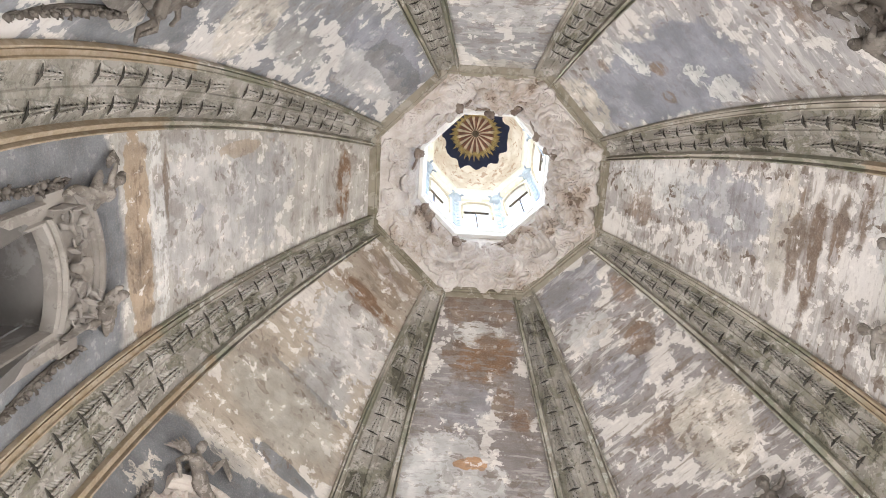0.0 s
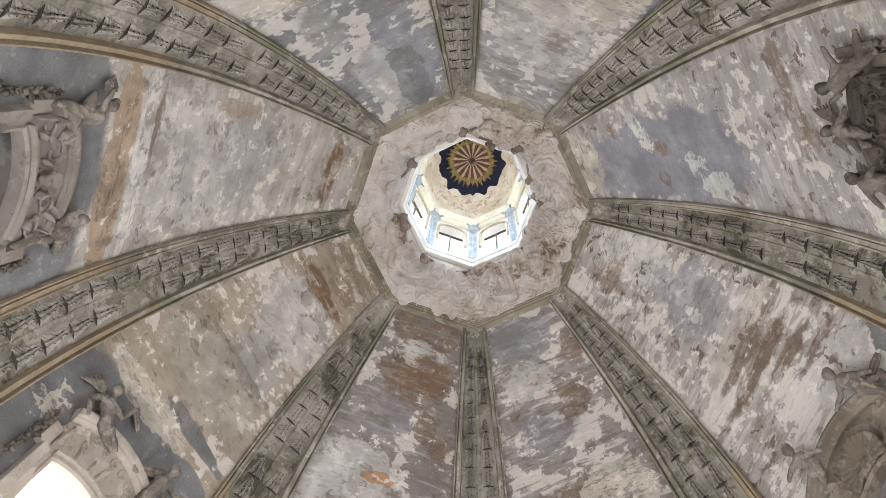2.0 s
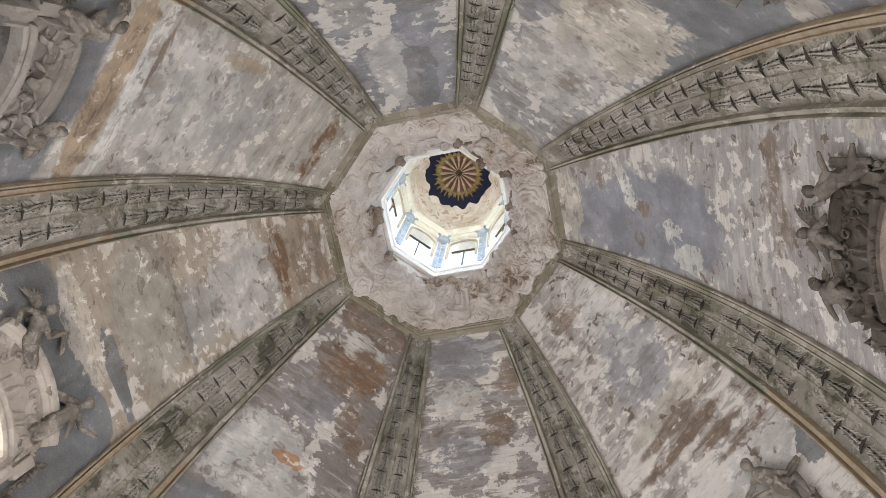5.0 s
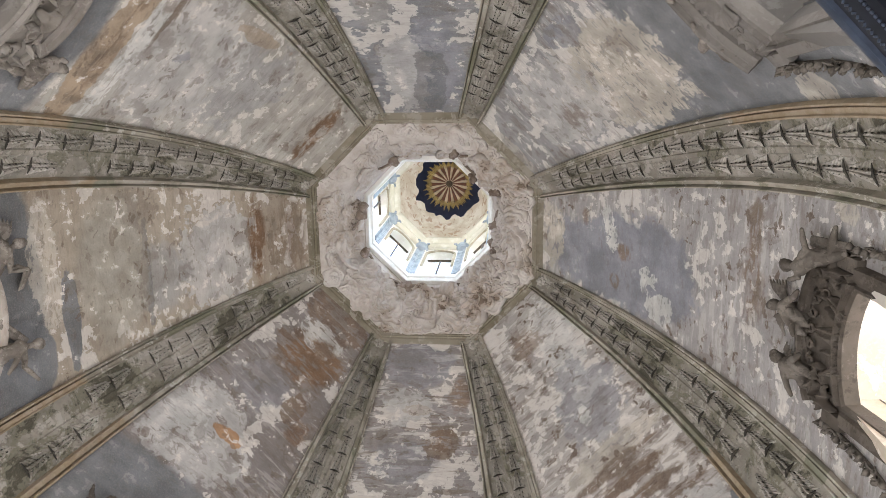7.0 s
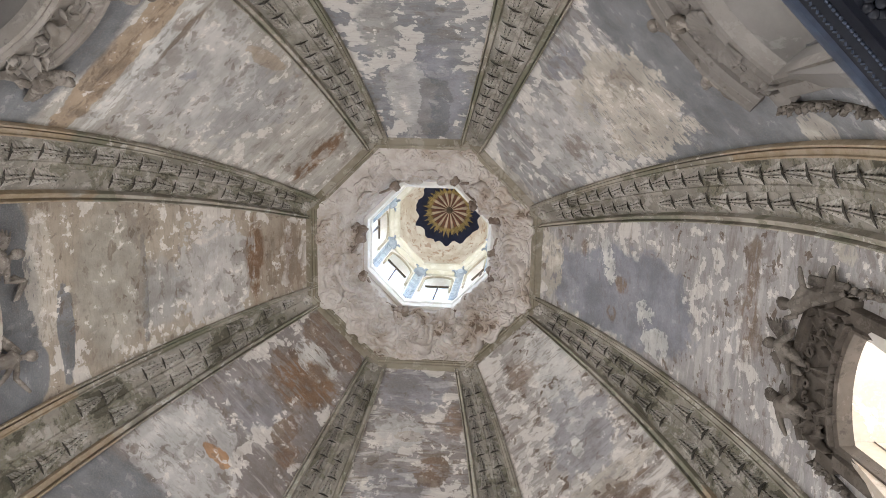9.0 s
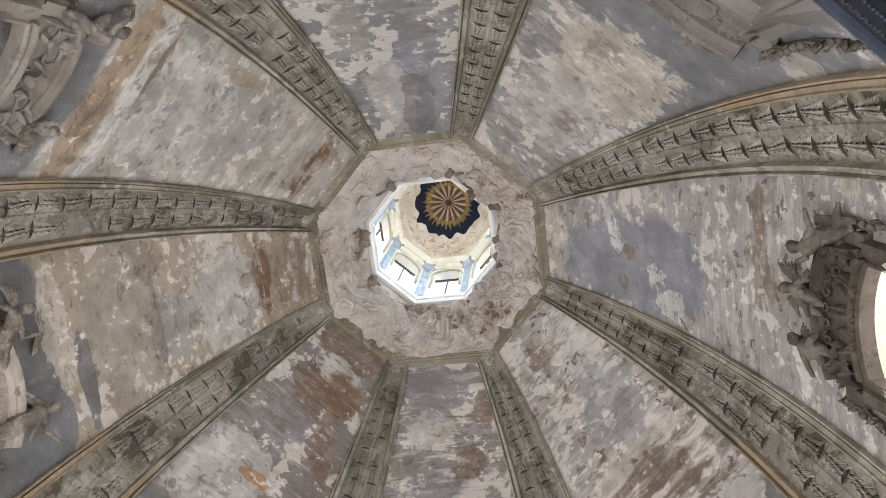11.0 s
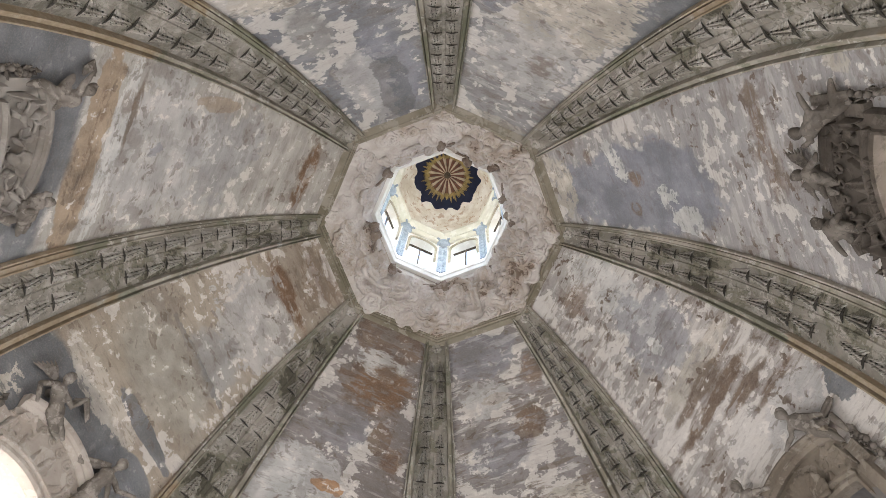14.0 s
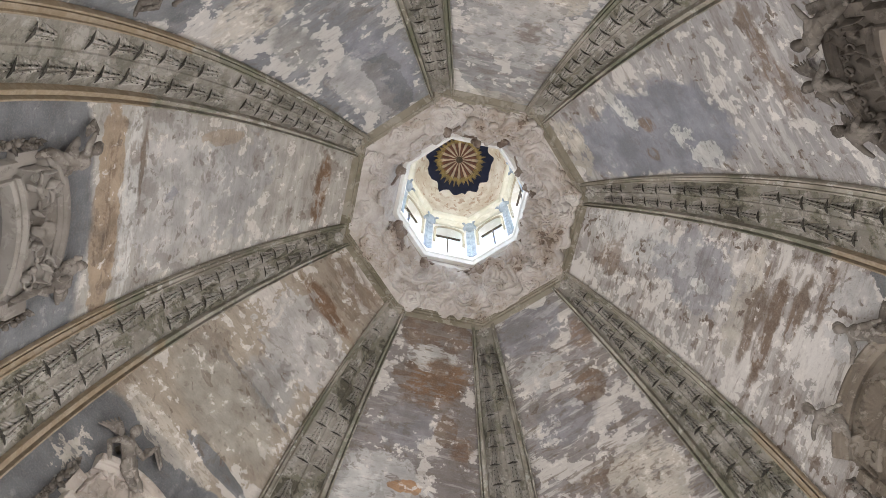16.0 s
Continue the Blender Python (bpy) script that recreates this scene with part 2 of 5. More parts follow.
TINTS = {
    "blue": (0.235, 0.235, 0.255), "deep": (0.135, 0.136, 0.137), "slate": (0.165, 0.167, 0.169), "cream": (0.47, 0.42, 0.35), "pale": (0.46, 0.435, 0.405),
    "rust": (0.17, 0.10, 0.055), "umber": (0.15, 0.10, 0.066), "orange": (0.36, 0.175, 0.06), "brown": (0.155, 0.105, 0.07), "tan": (0.34, 0.25, 0.165),
    "grey": (0.30, 0.285, 0.265), "olive": (0.335, 0.30, 0.245), "white": (0.56, 0.54, 0.50),
}

# ---- shape helpers ----
RHO, STRETCH, PHI0, ZR = 5.904, 1.3739, 0.4361, 14.937
PH_END = math.pi / 2 - PHI0
C8, S8 = math.cos(math.pi / 8), math.sin(math.pi / 8)
ARC = 7.3


def meridian(ph):
    """Rib edge radius, height and half width at the vault angle ph below the crown ring."""
    e = RHO * (math.sin(PHI0 + ph) - math.sin(PHI0))
    z = ZR - RHO * STRETCH * (math.cos(PHI0) - math.cos(PHI0 + ph))
    return 2.0 + e, z, 0.1906 + 0.1283 * e - 0.00485 * e * e


def inward(ph):
    a, b = -STRETCH * math.sin(PHI0 + ph), -math.cos(PHI0 + ph)
    s = math.hypot(a, b)
    return a / s, b / s


def polar(az, a, u, z):
    return (a * math.cos(az) - u * math.sin(az), a * math.sin(az) + u * math.cos(az), z)


def panel_az(k):
    return radians(112.5 + 45 * k)


def rib_az(k):
    return radians(90 + 45 * k)


def on_panel(k, u, ph, n=0.0):
    """A place on panel k: u metres across, vault angle ph, n metres proud. Below the springing it runs straight down."""
    q = min(ph, PH_END)
    r, z, w = meridian(q)
    nr, nz = inward(q)
    z -= ARC * (ph - q)
    return Vector(polar(panel_az(k), r * C8 + w * S8 + n * nr, u, z + n * nz))


def half_width(ph):
    r, z, w = meridian(min(ph, PH_END))
    return r * S8 - w * C8


def panel_frame(k, u, ph, n=0.0):
    """Axes at a place on a panel: x across, y up the slope, z into the room."""
    o = on_panel(k, u, ph, n)
    up = (on_panel(k, u, ph - 0.01, n) - o).normalized()
    x = (on_panel(k, u + 0.05, ph, n) - o).normalized()
    z = x.cross(up)
    if z.dot(on_panel(k, u, ph, n + 0.1) - o) < 0:
        x, z = -x, -z
    m = Matrix((x, up, z)).transposed().to_4x4()
    m.translation = o
    return m


def solid(name, verts, faces, mat, parent=None, label="", smooth=True, uvs=None, kind=""):
    me = bpy.data.meshes.new(name)
    me.from_pydata([tuple(v) for v in verts], [], faces)
    me.materials.append(mat)
    if uvs:
        lay = me.uv_layers.new(name="UVMap")
        for lp in me.loops:
            lay.data[lp.index].uv = uvs[lp.vertex_index]
    me.update()
    if smooth:
        me.shade_smooth()
        me.set_sharp_from_angle(angle=radians(40))
    ob = new(name, me)
    if parent:
        ob.parent = parent
    return tagged(ob, label=label, kind=kind)


def part(name, bm, mat, parent=None, label="", smooth=True):
    bmesh.ops.recalc_face_normals(bm, faces=bm.faces)
    me = bpy.data.meshes.new(name)
    bm.to_mesh(me)
    bm.free()
    me.materials.append(mat)
    if smooth:
        me.shade_smooth()
        me.set_sharp_from_angle(angle=radians(40))
    ob = new(name, me)
    if parent:
        ob.parent = parent
    return tagged(ob, label=label)


def thing(name, label, category, group="", kind="", at=None):
    ob = new(name)
    if at is not None:
        ob.matrix_world = at
    return tagged(ob, label, category, group, kind)


def loft(rows, closed=True, caps=True):
    """Verts and faces for rings of equal length, one after another."""
    n = len(rows[0])
    verts = [v for r in rows for v in r]
    faces = []
    for i in range(len(rows) - 1):
        for j in range(n if closed else n - 1):
            a, b = i * n + j, i * n + (j + 1) % n
            faces.append((a, b, b + n, a + n))
    if caps and closed:
        faces += [tuple(range(n))[::-1], tuple((len(rows) - 1) * n + j for j in range(n))]
    return verts, faces


def box(bm, x0, x1, y0, y1, z0, z1, m=None, bevel=0.0):
    r = bmesh.ops.create_cube(bm, size=1.0)
    vs = r["verts"]
    for v in vs:
        v.co = Vector(((x0 + x1) / 2 + v.co.x * (x1 - x0), (y0 + y1) / 2 + v.co.y * (y1 - y0), (z0 + z1) / 2 + v.co.z * (z1 - z0)))
    if bevel:
        es = list({e for v in vs for e in v.link_edges})
        out = bmesh.ops.bevel(bm, geom=es, offset=bevel, segments=2, affect="EDGES", profile=0.6)
        vs = list({v for f in out["faces"] for v in f.verts} | {v for v in vs if v.is_valid})
    if m is not None:
        bmesh.ops.transform(bm, matrix=m, verts=vs)
    return vs


def ball(bm, c, r, m=None, seg=12, rings=8):
    """An ellipsoid at c with radii r."""
    t = Matrix.Translation(c) @ (m or Matrix()) @ Matrix.Diagonal((*r, 1))
    bmesh.ops.create_uvsphere(bm, u_segments=seg, v_segments=rings, radius=1, matrix=t)


def limb(bm, pts, radii, seg=8):
    """A tapered tube with round ends through the points."""
    pts = [Vector(p) for p in pts]
    rows = []
    for i, p in enumerate(pts):
        d = (pts[min(i + 1, len(pts) - 1)] - pts[max(i - 1, 0)]).normalized()
        a = d.orthogonal().normalized()
        b = d.cross(a)
        rows.append([bm.verts.new(p + (a * math.cos(t) + b * math.sin(t)) * radii[i]) for t in (2 * math.pi * j / seg for j in range(seg))])
    for i in range(len(rows) - 1):
        for j in range(seg):
            bm.faces.new((rows[i][j], rows[i][(j + 1) % seg], rows[i + 1][(j + 1) % seg], rows[i + 1][j]))
    bm.faces.new(rows[0][::-1]), bm.faces.new(rows[-1])
    ball(bm, pts[0], (radii[0],) * 3, seg=seg, rings=5), ball(bm, pts[-1], (radii[-1],) * 3, seg=seg, rings=5)

# ---- how each web of the vault has weathered ----
GREY, LAV, PEEL = (0.30, 0.272, 0.245), (0.335, 0.31, 0.29), (0.61, 0.56, 0.50)
COOL = (0.62, 0.575, 0.52)
# blots: u, v, half width, half height, tint, raggedness, cover
BLOTS = {}
BLOTS['h'] = [
    (0.05, 2.42, 0.83, 0.71, 'blue', 0.70, 0.35),
    (0.08, 3.70, 1.04, 0.96, 'pale', 0.50, 0.70),
    (-0.05, 4.80, 1.65, 0.24, 'tan', 0.35, 0.90),
    (0.0, 4.42, 1.40, 0.13, 'white', 0.35, 0.80),
    (0.55, 4.25, 0.60, 0.07, 'brown', 0.35, 0.80),
    (0.30, 4.80, 0.80, 0.13, 'brown', 0.60, 0.70),
    (0.0, 6.50, 3.0, 1.50, 'slate', 0.05, 0.97),
    (-0.05, 0.66, 0.60, 0.17, 'rust', 0.40, 1.00),
    (0.65, 4.40, 0.24, 0.13, 'brown', 0.60, 0.60),
    (0.83, 2.81, 0.13, 0.50, 'tan', 0.60, 0.60),
    (-0.36, 4.69, 0.57, 0.13, 'brown', 0.60, 0.50),
    (0.03, 3.68, 0.09, 0.12, 'blue', 1.00, 0.60),
]
BLOTS['a'] = [
    (0.22, 1.22, 0.53, 1.08, 'blue', 0.50, 0.80),
    (-0.18, 1.19, 0.33, 0.94, 'pale', 0.60, 0.70),
    (-0.48, 2.76, 0.36, 0.78, 'grey', 0.30, 0.90),
    (-0.55, 3.91, 0.70, 0.46, 'cream', 0.30, 0.80),
    (-0.95, 5.75, 0.52, 1.17, 'slate', 0.20, 0.95),
    (0.20, 0.81, 0.22, 0.75, 'deep', 0.70, 0.60),
    (-1.03, 5.76, 0.21, 0.22, 'cream', 0.50, 0.80),
]
BLOTS['b'] = [
    (-0.2, 5.75, 2.4, 1.75, 'slate', 0.10, 0.95),
    (1.05, 4.30, 0.42, 1.30, 'slate', 0.20, 0.95),
    (0.15, 3.30, 0.88, 1.15, 'cream', 0.40, 0.95),
    (1.35, 6.15, 0.25, 0.30, 'cream', 0.30, 0.7),
    (-0.01, 1.89, 0.72, 0.84, 'pale', 0.60, 0.70),
    (-0.72, 2.97, 0.23, 0.46, 'blue', 0.40, 0.70),
    (0.22, 1.85, 0.26, 0.26, 'brown', 0.80, 0.60),
    (0.08, 0.17, 0.49, 0.12, 'cream', 0.30, 0.60),
]
BLOTS['c'] = [
    (0.20, 1.97, 0.83, 1.69, 'blue', 0.30, 0.95),
    (-0.01, 0.27, 0.57, 0.27, 'cream', 0.50, 0.95),
    (-0.50, 1.50, 0.13, 0.12, 'white', 0.8, 0.9),
    (-0.28, 1.58, 0.14, 0.11, 'white', 0.9, 0.95),
    (-0.08, 1.68, 0.12, 0.12, 'white', 0.8, 0.9),
    (0.06, 1.92, 0.13, 0.13, 'rust', 0.60, 0.70),
    (-0.41, 1.08, 0.20, 0.13, 'rust', 0.60, 0.60),
    (0.56, 1.77, 0.18, 0.13, 'rust', 0.60, 0.60),
    (0.78, 2.72, 0.20, 0.22, 'white', 0.90, 0.90),
    (0.36, 2.43, 0.14, 0.16, 'white', 0.95, 0.90),
    (-0.24, 4.52, 0.92, 0.17, 'brown', 0.60, 0.75),
    (-1.34, 6.00, 0.12, 0.19, 'cream', 0.35, 0.85),
    (0.03, 4.52, 0.83, 0.27, 'brown', 0.70, 0.50),
]
BLOTS['d'] = [
    (-0.40, 1.22, 0.37, 0.92, 'white', 0.50, 0.75),
    (-0.28, 2.45, 0.60, 0.80, 'blue', 0.60, 0.55),
    (-0.20, 3.47, 0.95, 0.19, 'cream', 0.40, 0.80),
    (0.05, 3.72, 1.20, 0.13, 'brown', 0.45, 0.85),
    (-0.05, 4.02, 1.25, 0.17, 'brown', 0.40, 0.95),
    (-0.45, 4.36, 0.95, 0.14, 'brown', 0.45, 0.90),
    (-0.75, 4.68, 0.55, 0.11, 'brown', 0.50, 0.85),
    (-0.69, 5.11, 0.68, 0.40, 'pale', 0.40, 0.85),
    (-1.30, 5.45, 0.22, 0.30, 'slate', 0.60, 0.95),
    (-0.23, 3.55, 0.05, 0.06, 'umber', 0.30, 0.95),
    (0.01, 0.89, 0.35, 0.28, 'rust', 0.70, 0.60),
    (-0.09, 2.65, 0.11, 0.15, 'white', 0.50, 0.80),
]
BLOTS['e'] = [
    (0.07, 0.54, 0.64, 0.48, 'blue', 0.40, 0.55),
    (-0.63, 1.12, 0.24, 0.39, 'rust', 0.60, 0.70),
    (0.28, 1.42, 0.43, 0.35, 'pale', 0.60, 0.80),
    (-0.34, 2.10, 0.26, 0.39, 'rust', 0.60, 0.80),
    (0.15, 2.45, 0.75, 0.40, 'blue', 0.40, 0.40),
    (-0.34, 2.13, 0.28, 0.34, 'umber', 0.40, 0.8),
    (0.14, 3.54, 0.84, 0.26, 'brown', 0.55, 0.85),
    (-0.53, 3.99, 0.57, 0.81, 'cream', 0.35, 0.90),
    (0.14, 1.45, 0.31, 0.10, 'tan', 0.50, 0.30),
]
BLOTS['f'] = [
    (0.50, 3.55, 0.95, 0.75, 'pale', 0.35, 0.85),
    (0.10, 6.20, 3.2, 1.98, 'slate', 0.06, 0.95),
    (0.00, 0.36, 0.66, 0.42, 'umber', 0.30, 0.85),
    (-0.05, 1.25, 0.75, 0.36, 'umber', 0.45, 0.95),
    (-0.42, 2.25, 0.22, 0.30, 'umber', 0.45, 0.85),
    (0.03, 0.83, 0.41, 0.27, 'white', 0.70, 0.70),
    (-0.18, 1.35, 0.63, 0.50, 'rust', 0.60, 0.90),
    (-0.78, 2.49, 0.31, 0.27, 'rust', 0.60, 0.80),
    (0.12, 2.31, 0.54, 0.43, 'blue', 0.60, 0.35),
    (0.07, 3.30, 0.27, 0.11, 'orange', 0.30, 0.8),
    (0.77, 3.57, 0.33, 0.51, 'white', 0.45, 0.75),
    (0.70, 3.99, 0.55, 0.28, 'pale', 0.40, 0.80),
    (0.61, 4.89, 0.51, 0.56, 'slate', 0.15, 0.90),
]
BLOTS['g'] = [
    (0.10, 6.40, 3.2, 1.62, 'deep', 0.05, 0.97),
    (-0.14, 1.91, 0.99, 0.70, 'pale', 0.70, 0.75),
    (0.0, 0.42, 0.80, 0.42, 'brown', 0.25, 0.70),
    (0.0, 1.14, 0.95, 0.20, 'rust', 0.30, 1.0),
    (-0.1, 0.80, 0.5, 0.14, 'umber', 0.40, 0.6),
    (-0.31, 2.99, 0.65, 0.59, 'grey', 0.30, 0.80),
    (-0.15, 3.19, 0.80, 0.06, 'deep', 0.40, 0.60),
    (-0.06, 3.41, 0.65, 0.12, 'cream', 0.60, 0.80),
    (-0.01, 3.77, 1.33, 0.65, 'olive', 0.25, 0.90),
    (0.34, 4.78, 0.98, 0.21, 'cream', 0.50, 0.70),
    (-0.55, 4.48, 0.75, 0.13, 'slate', 0.25, 0.90),
    (-0.9, 5.20, 0.6, 0.45, 'slate', 0.10, 0.95),
    (1.15, 5.85, 0.17, 0.22, 'cream', 1.0, 0.90),
]
PANEL_LOOKS = {
    "h": ((0.405, 0.37, 0.322), (0.445, 0.414, 0.366), PEEL, 0.60, 0.25, BLOTS["h"]),
    "a": ((0.23, 0.23, 0.237), (0.28, 0.275, 0.268), COOL, 0.525, 0.15, BLOTS["a"]),
    "b": ((0.30, 0.285, 0.275), (0.325, 0.315, 0.305), COOL, 0.53, 0.4, BLOTS["b"]),
    "c": ((0.37, 0.344, 0.325), (0.34, 0.316, 0.30), COOL, 0.59, 0.4, BLOTS["c"]),
    "d": ((0.415, 0.375, 0.34), (0.375, 0.34, 0.308), COOL, 0.51, 0.55, BLOTS["d"]),
    "e": ((0.25, 0.222, 0.202), (0.30, 0.272, 0.256), PEEL, 0.545, 0.75, BLOTS["e"]),
    "f": ((0.22, 0.19, 0.172), (0.265, 0.238, 0.222), PEEL, 0.57, 0.35, BLOTS["f"]),
    "g": ((0.355, 0.292, 0.222), (0.385, 0.322, 0.248), PEEL, 0.575, 0.15, BLOTS["g"]),
}
SPOTS = {"a": 0.3, "b": 0.4, "c": 0.9, "d": 0.95, "e": 0.7, "f": 0.6, "g": 0.7, "h": 0.6}
PANEL_WORDS = {
    "a": "curved vault web, blue-grey plaster flaking to cream",
    "b": "curved vault web with a large peeled cream patch",
    "c": "curved vault web, lavender-grey above and pale streaks below",
    "d": "curved vault web, pale plaster with brown damp streaks",
    "e": "curved vault web, grey plaster with rust-brown bands",
    "f": "curved vault web, grey plaster with an orange stain",
    "g": "curved vault web, olive-grey plaster with cream peeling",
    "h": "curved vault web, smooth grey plaster edged with ochre",
}

# ---- large structure ----
HOLE_W, HOLE_TOP, HOLE_END = 0.62, 0.852, 1.12
Z_SPRING = meridian(PH_END)[1]
A_SPRING = on_panel(0, 0, PH_END).xy.length


def vault_panel(k, mat):
    """One curved web of the vault, 0.4 m thick, with a window hole near its foot."""
    phs = [HOLE_TOP * i / 26 for i in range(27)] + [HOLE_TOP + (HOLE_END - HOLE_TOP) * i / 6 for i in range(1, 7)] + [PH_END]
    cols = 14
    verts, uvs, faces = [], [], []
    for n in (0.0, -0.4):
        for ph in phs:
            hw = half_width(ph) + 0.06
            side = [-hw + (hw - HOLE_W) * i / 5 for i in range(6)] if hw > HOLE_W + 0.1 else None
            us = side + [-HOLE_W + 2 * HOLE_W * i / 4 for i in range(1, 4)] + [-s for s in side[::-1]] if side else None
            if us is None:
                us = [-hw + 2 * hw * i / cols for i in range(cols + 1)]
            for u in us:
                verts.append(on_panel(k, u, ph, n)), uvs.append((u, ARC * ph))
    row = cols + 1
    half = row * len(phs)
    gone = lambda i, j: 26 <= i < len(phs) - 2 and 5 <= j < 9
    for i in range(len(phs) - 1):
        for j in range(cols):
            if not gone(i, j):
                a = i * row + j
                faces += [(a, a + 1, a + row + 1, a + row), (half + a, half + a + row, half + a + row + 1, half + a + 1)]
    edge = [i * row for i in range(len(phs))] + [(len(phs) - 1) * row + j for j in range(1, row)]
    edge += [i * row + cols for i in range(len(phs) - 2, -1, -1)] + [j for j in range(cols - 1, 0, -1)]
    for a, b in zip(edge, edge[1:] + edge[:1]):
        faces.append((a, b, half + b, half + a))
    return solid("vault_panel", verts, faces, mat, uvs=uvs)


def reveal(k, deep, rise, mat, back=None):
    """The splayed tunnel of a window through the thick wall."""
    head = on_panel(k, 0, HOLE_TOP)
    a0, zh = head.xy.length, head.z
    az = panel_az(k)
    foot = Z_SPRING + 0.15

    def rect(a, w, top, bottom):
        return [polar(az, a, -w, bottom), polar(az, a, w, bottom), polar(az, a, w, top), polar(az, a, -w, top)]

    i = HOLE_W - 0.006
    rows = [rect(a0 - 0.0, i, zh - 0.006, foot), rect(a0 + deep, i + 0.1, zh + rise, foot - 0.2), rect(a0 + deep, i + 0.3, zh + rise + 0.2, foot - 0.4), rect(a0 + 0.05, i + 0.2, zh + 0.2, foot - 0.2)]
    verts, faces = loft(rows + rows[:1], caps=False)
    ob = solid("window_reveal", verts, faces, mat, smooth=False)
    if back:
        bm = bmesh.new()
        vs = [bm.verts.new(p) for p in rect(a0 + deep - 0.05, i + 0.15, zh + rise + 0.05, foot - 0.2)]
        f = bm.faces.new(vs)
        bmesh.ops.solidify(bm, geom=[f], thickness=0.06)
        part("blocked_back", bm, back, ob, "blank plastered back of a walled-up window")
    return tagged(ob, "deep plastered window opening in the vault wall", "window opening", "openings at the foot of the vault", "structure")


def octa_ring(name, profile, mat, parent=None, label="", turn=0.0, sides=8, smooth=False, kind=""):
    """A moulding swept round the octagon; profile is a closed loop of (corner radius, height)."""
    rows = [[(r * math.cos(radians(90) + turn + 2 * math.pi * s / sides), r * math.sin(radians(90) + turn + 2 * math.pi * s / sides), z) for r, z in profile] for s in range(sides)]
    verts, faces = loft(rows + rows[:1], caps=False)
    n = len(profile)
    verts = verts[: n * sides]
    faces = [tuple(i % (n * sides) for i in f) for f in faces]
    return solid(name, verts, faces, mat, parent, label, smooth, kind=kind)


RIB_PROFILE = ((-1.0, -0.05), (-1.0, 0.06), (-0.97, 0.09), (-0.93, 0.09), (-0.92, 0.0), (-0.885, 0.0), (-0.875, 0.055), (-0.77, 0.06), (-0.755, 0.09), (-0.72, 0.09), (-0.71, -0.01), (-0.67, -0.02))


HUSKS_LOST = (0.03, 0.03, 0.05, 0.05, 0.05, 0.25, 0.12, 0.05)  # share of fallen husks, rib by rib


def vault_rib(k, husk_meshes):
    rib = thing("vault_rib", "stucco vault rib with twin rows of hanging husks, flaking and mossy", "rib", "ribs of the vault", "structure")
    az = rib_az(k)
    steps = 44

    def strip(name, prof, mat, label=""):
        rows, uvs = [], []
        for i in range(steps + 1):
            ph = -0.012 + (PH_END + 0.012) * i / steps
            r, z, w = meridian(ph)
            nr, nz = inward(ph)
            rows.append([polar(az, r + n * nr, q * w, z + n * nz) for q, n in prof])
            uvs += [(q, ARC * ph) for q, n in prof]
        verts, faces = loft(rows)
        if (k, prof[0][0] > 0) in ((1, True), (2, False), (3, True), (4, False)):  # no ochre wash here
            uvs = [(a, b - 2.6) for a, b in uvs]
        return solid(name, verts, faces, mat, rib, label, uvs=uvs)

    field = [(-0.75, -0.45), (-0.69, 0.0), (-0.1, 0.0), (-0.07, 0.018), (0.07, 0.018), (0.1, 0.0), (0.69, 0.0), (0.75, -0.45)]
    strip("field", field, RIB_PALE if k in (0, 7) else RIB_FIELD)
    left = list(RIB_PROFILE) + [(-0.66, -0.12), (-1.0, -0.12)]
    strip("moulding", left, MOULD, "olive and ochre edge moulding")
    strip("moulding", [(-q, n) for q, n in left[::-1]], MOULD, "olive and ochre edge moulding")
    # husks, spaced along the curve
    ph = 0.0
    rng = random.Random(50 + k)
    while ph < PH_END - 0.03:
        r, z, w = meridian(ph)
        step = 0.17 + 0.95 * max(0.0, w - 0.24)
        r2, z2, w2 = meridian(ph + 0.01)
        ph += step * 0.01 / math.hypot(r2 - r, z2 - z)
        if ph > PH_END - 0.02 or ph < 0.06:
            continue
        r, z, w = meridian(ph)
        nr, nz = inward(ph)
        y = Vector((nz * math.cos(az), nz * math.sin(az), -nr))
        zax = Vector((nr * math.cos(az), nr * math.sin(az), nz))
        y = y if y.z > 0 else -y
        for side in (-1, 1):
            if rng.random() < HUSKS_LOST[k]:
                continue
            ob = new("husk", husk_meshes[rng.randrange(5)])
            x = y.cross(zax)
            m = Matrix((x, y, zax)).transposed().to_4x4()
            m.translation = polar(az, r + 0.003 * nr, side * 0.35 * w, z + 0.003 * nz)
            g = step * 1.04 * rng.uniform(0.92, 1.06)
            ob.matrix_world = m @ pose(0, 0, 0, 0, 0, rng.uniform(-6, 6)) @ Matrix.Diagonal(((0.10 + 0.36 * w) * (0.85 if k in (2, 3, 4) else 1.0), g, (0.24 + 0.28 * w) * (1.5 if k in (2, 3, 4) else 0.95), 1))
            ob.parent = rib
    cap = bmesh.new()
    r, z, w = meridian(0.028)
    nr, nz = inward(0.028)
    c = Vector(polar(az, r, 0, z))
    zax = Vector((nr * math.cos(az), nr * math.sin(az), nz))
    rot = zax.to_track_quat("Z", "Y").to_matrix().to_4x4()
    for i in range(7):
        t = 2 * math.pi * i / 7
        ball(cap, c + rot @ Vector((0.055 * math.cos(t), 0.055 * math.sin(t), 0.02)), (0.035, 0.035, 0.03), seg=8, rings=6)
    ball(cap, c + zax * 0.04, (0.04, 0.04, 0.04), seg=8, rings=6)
    part("rosette", cap, HUSK, rib)
    return rib


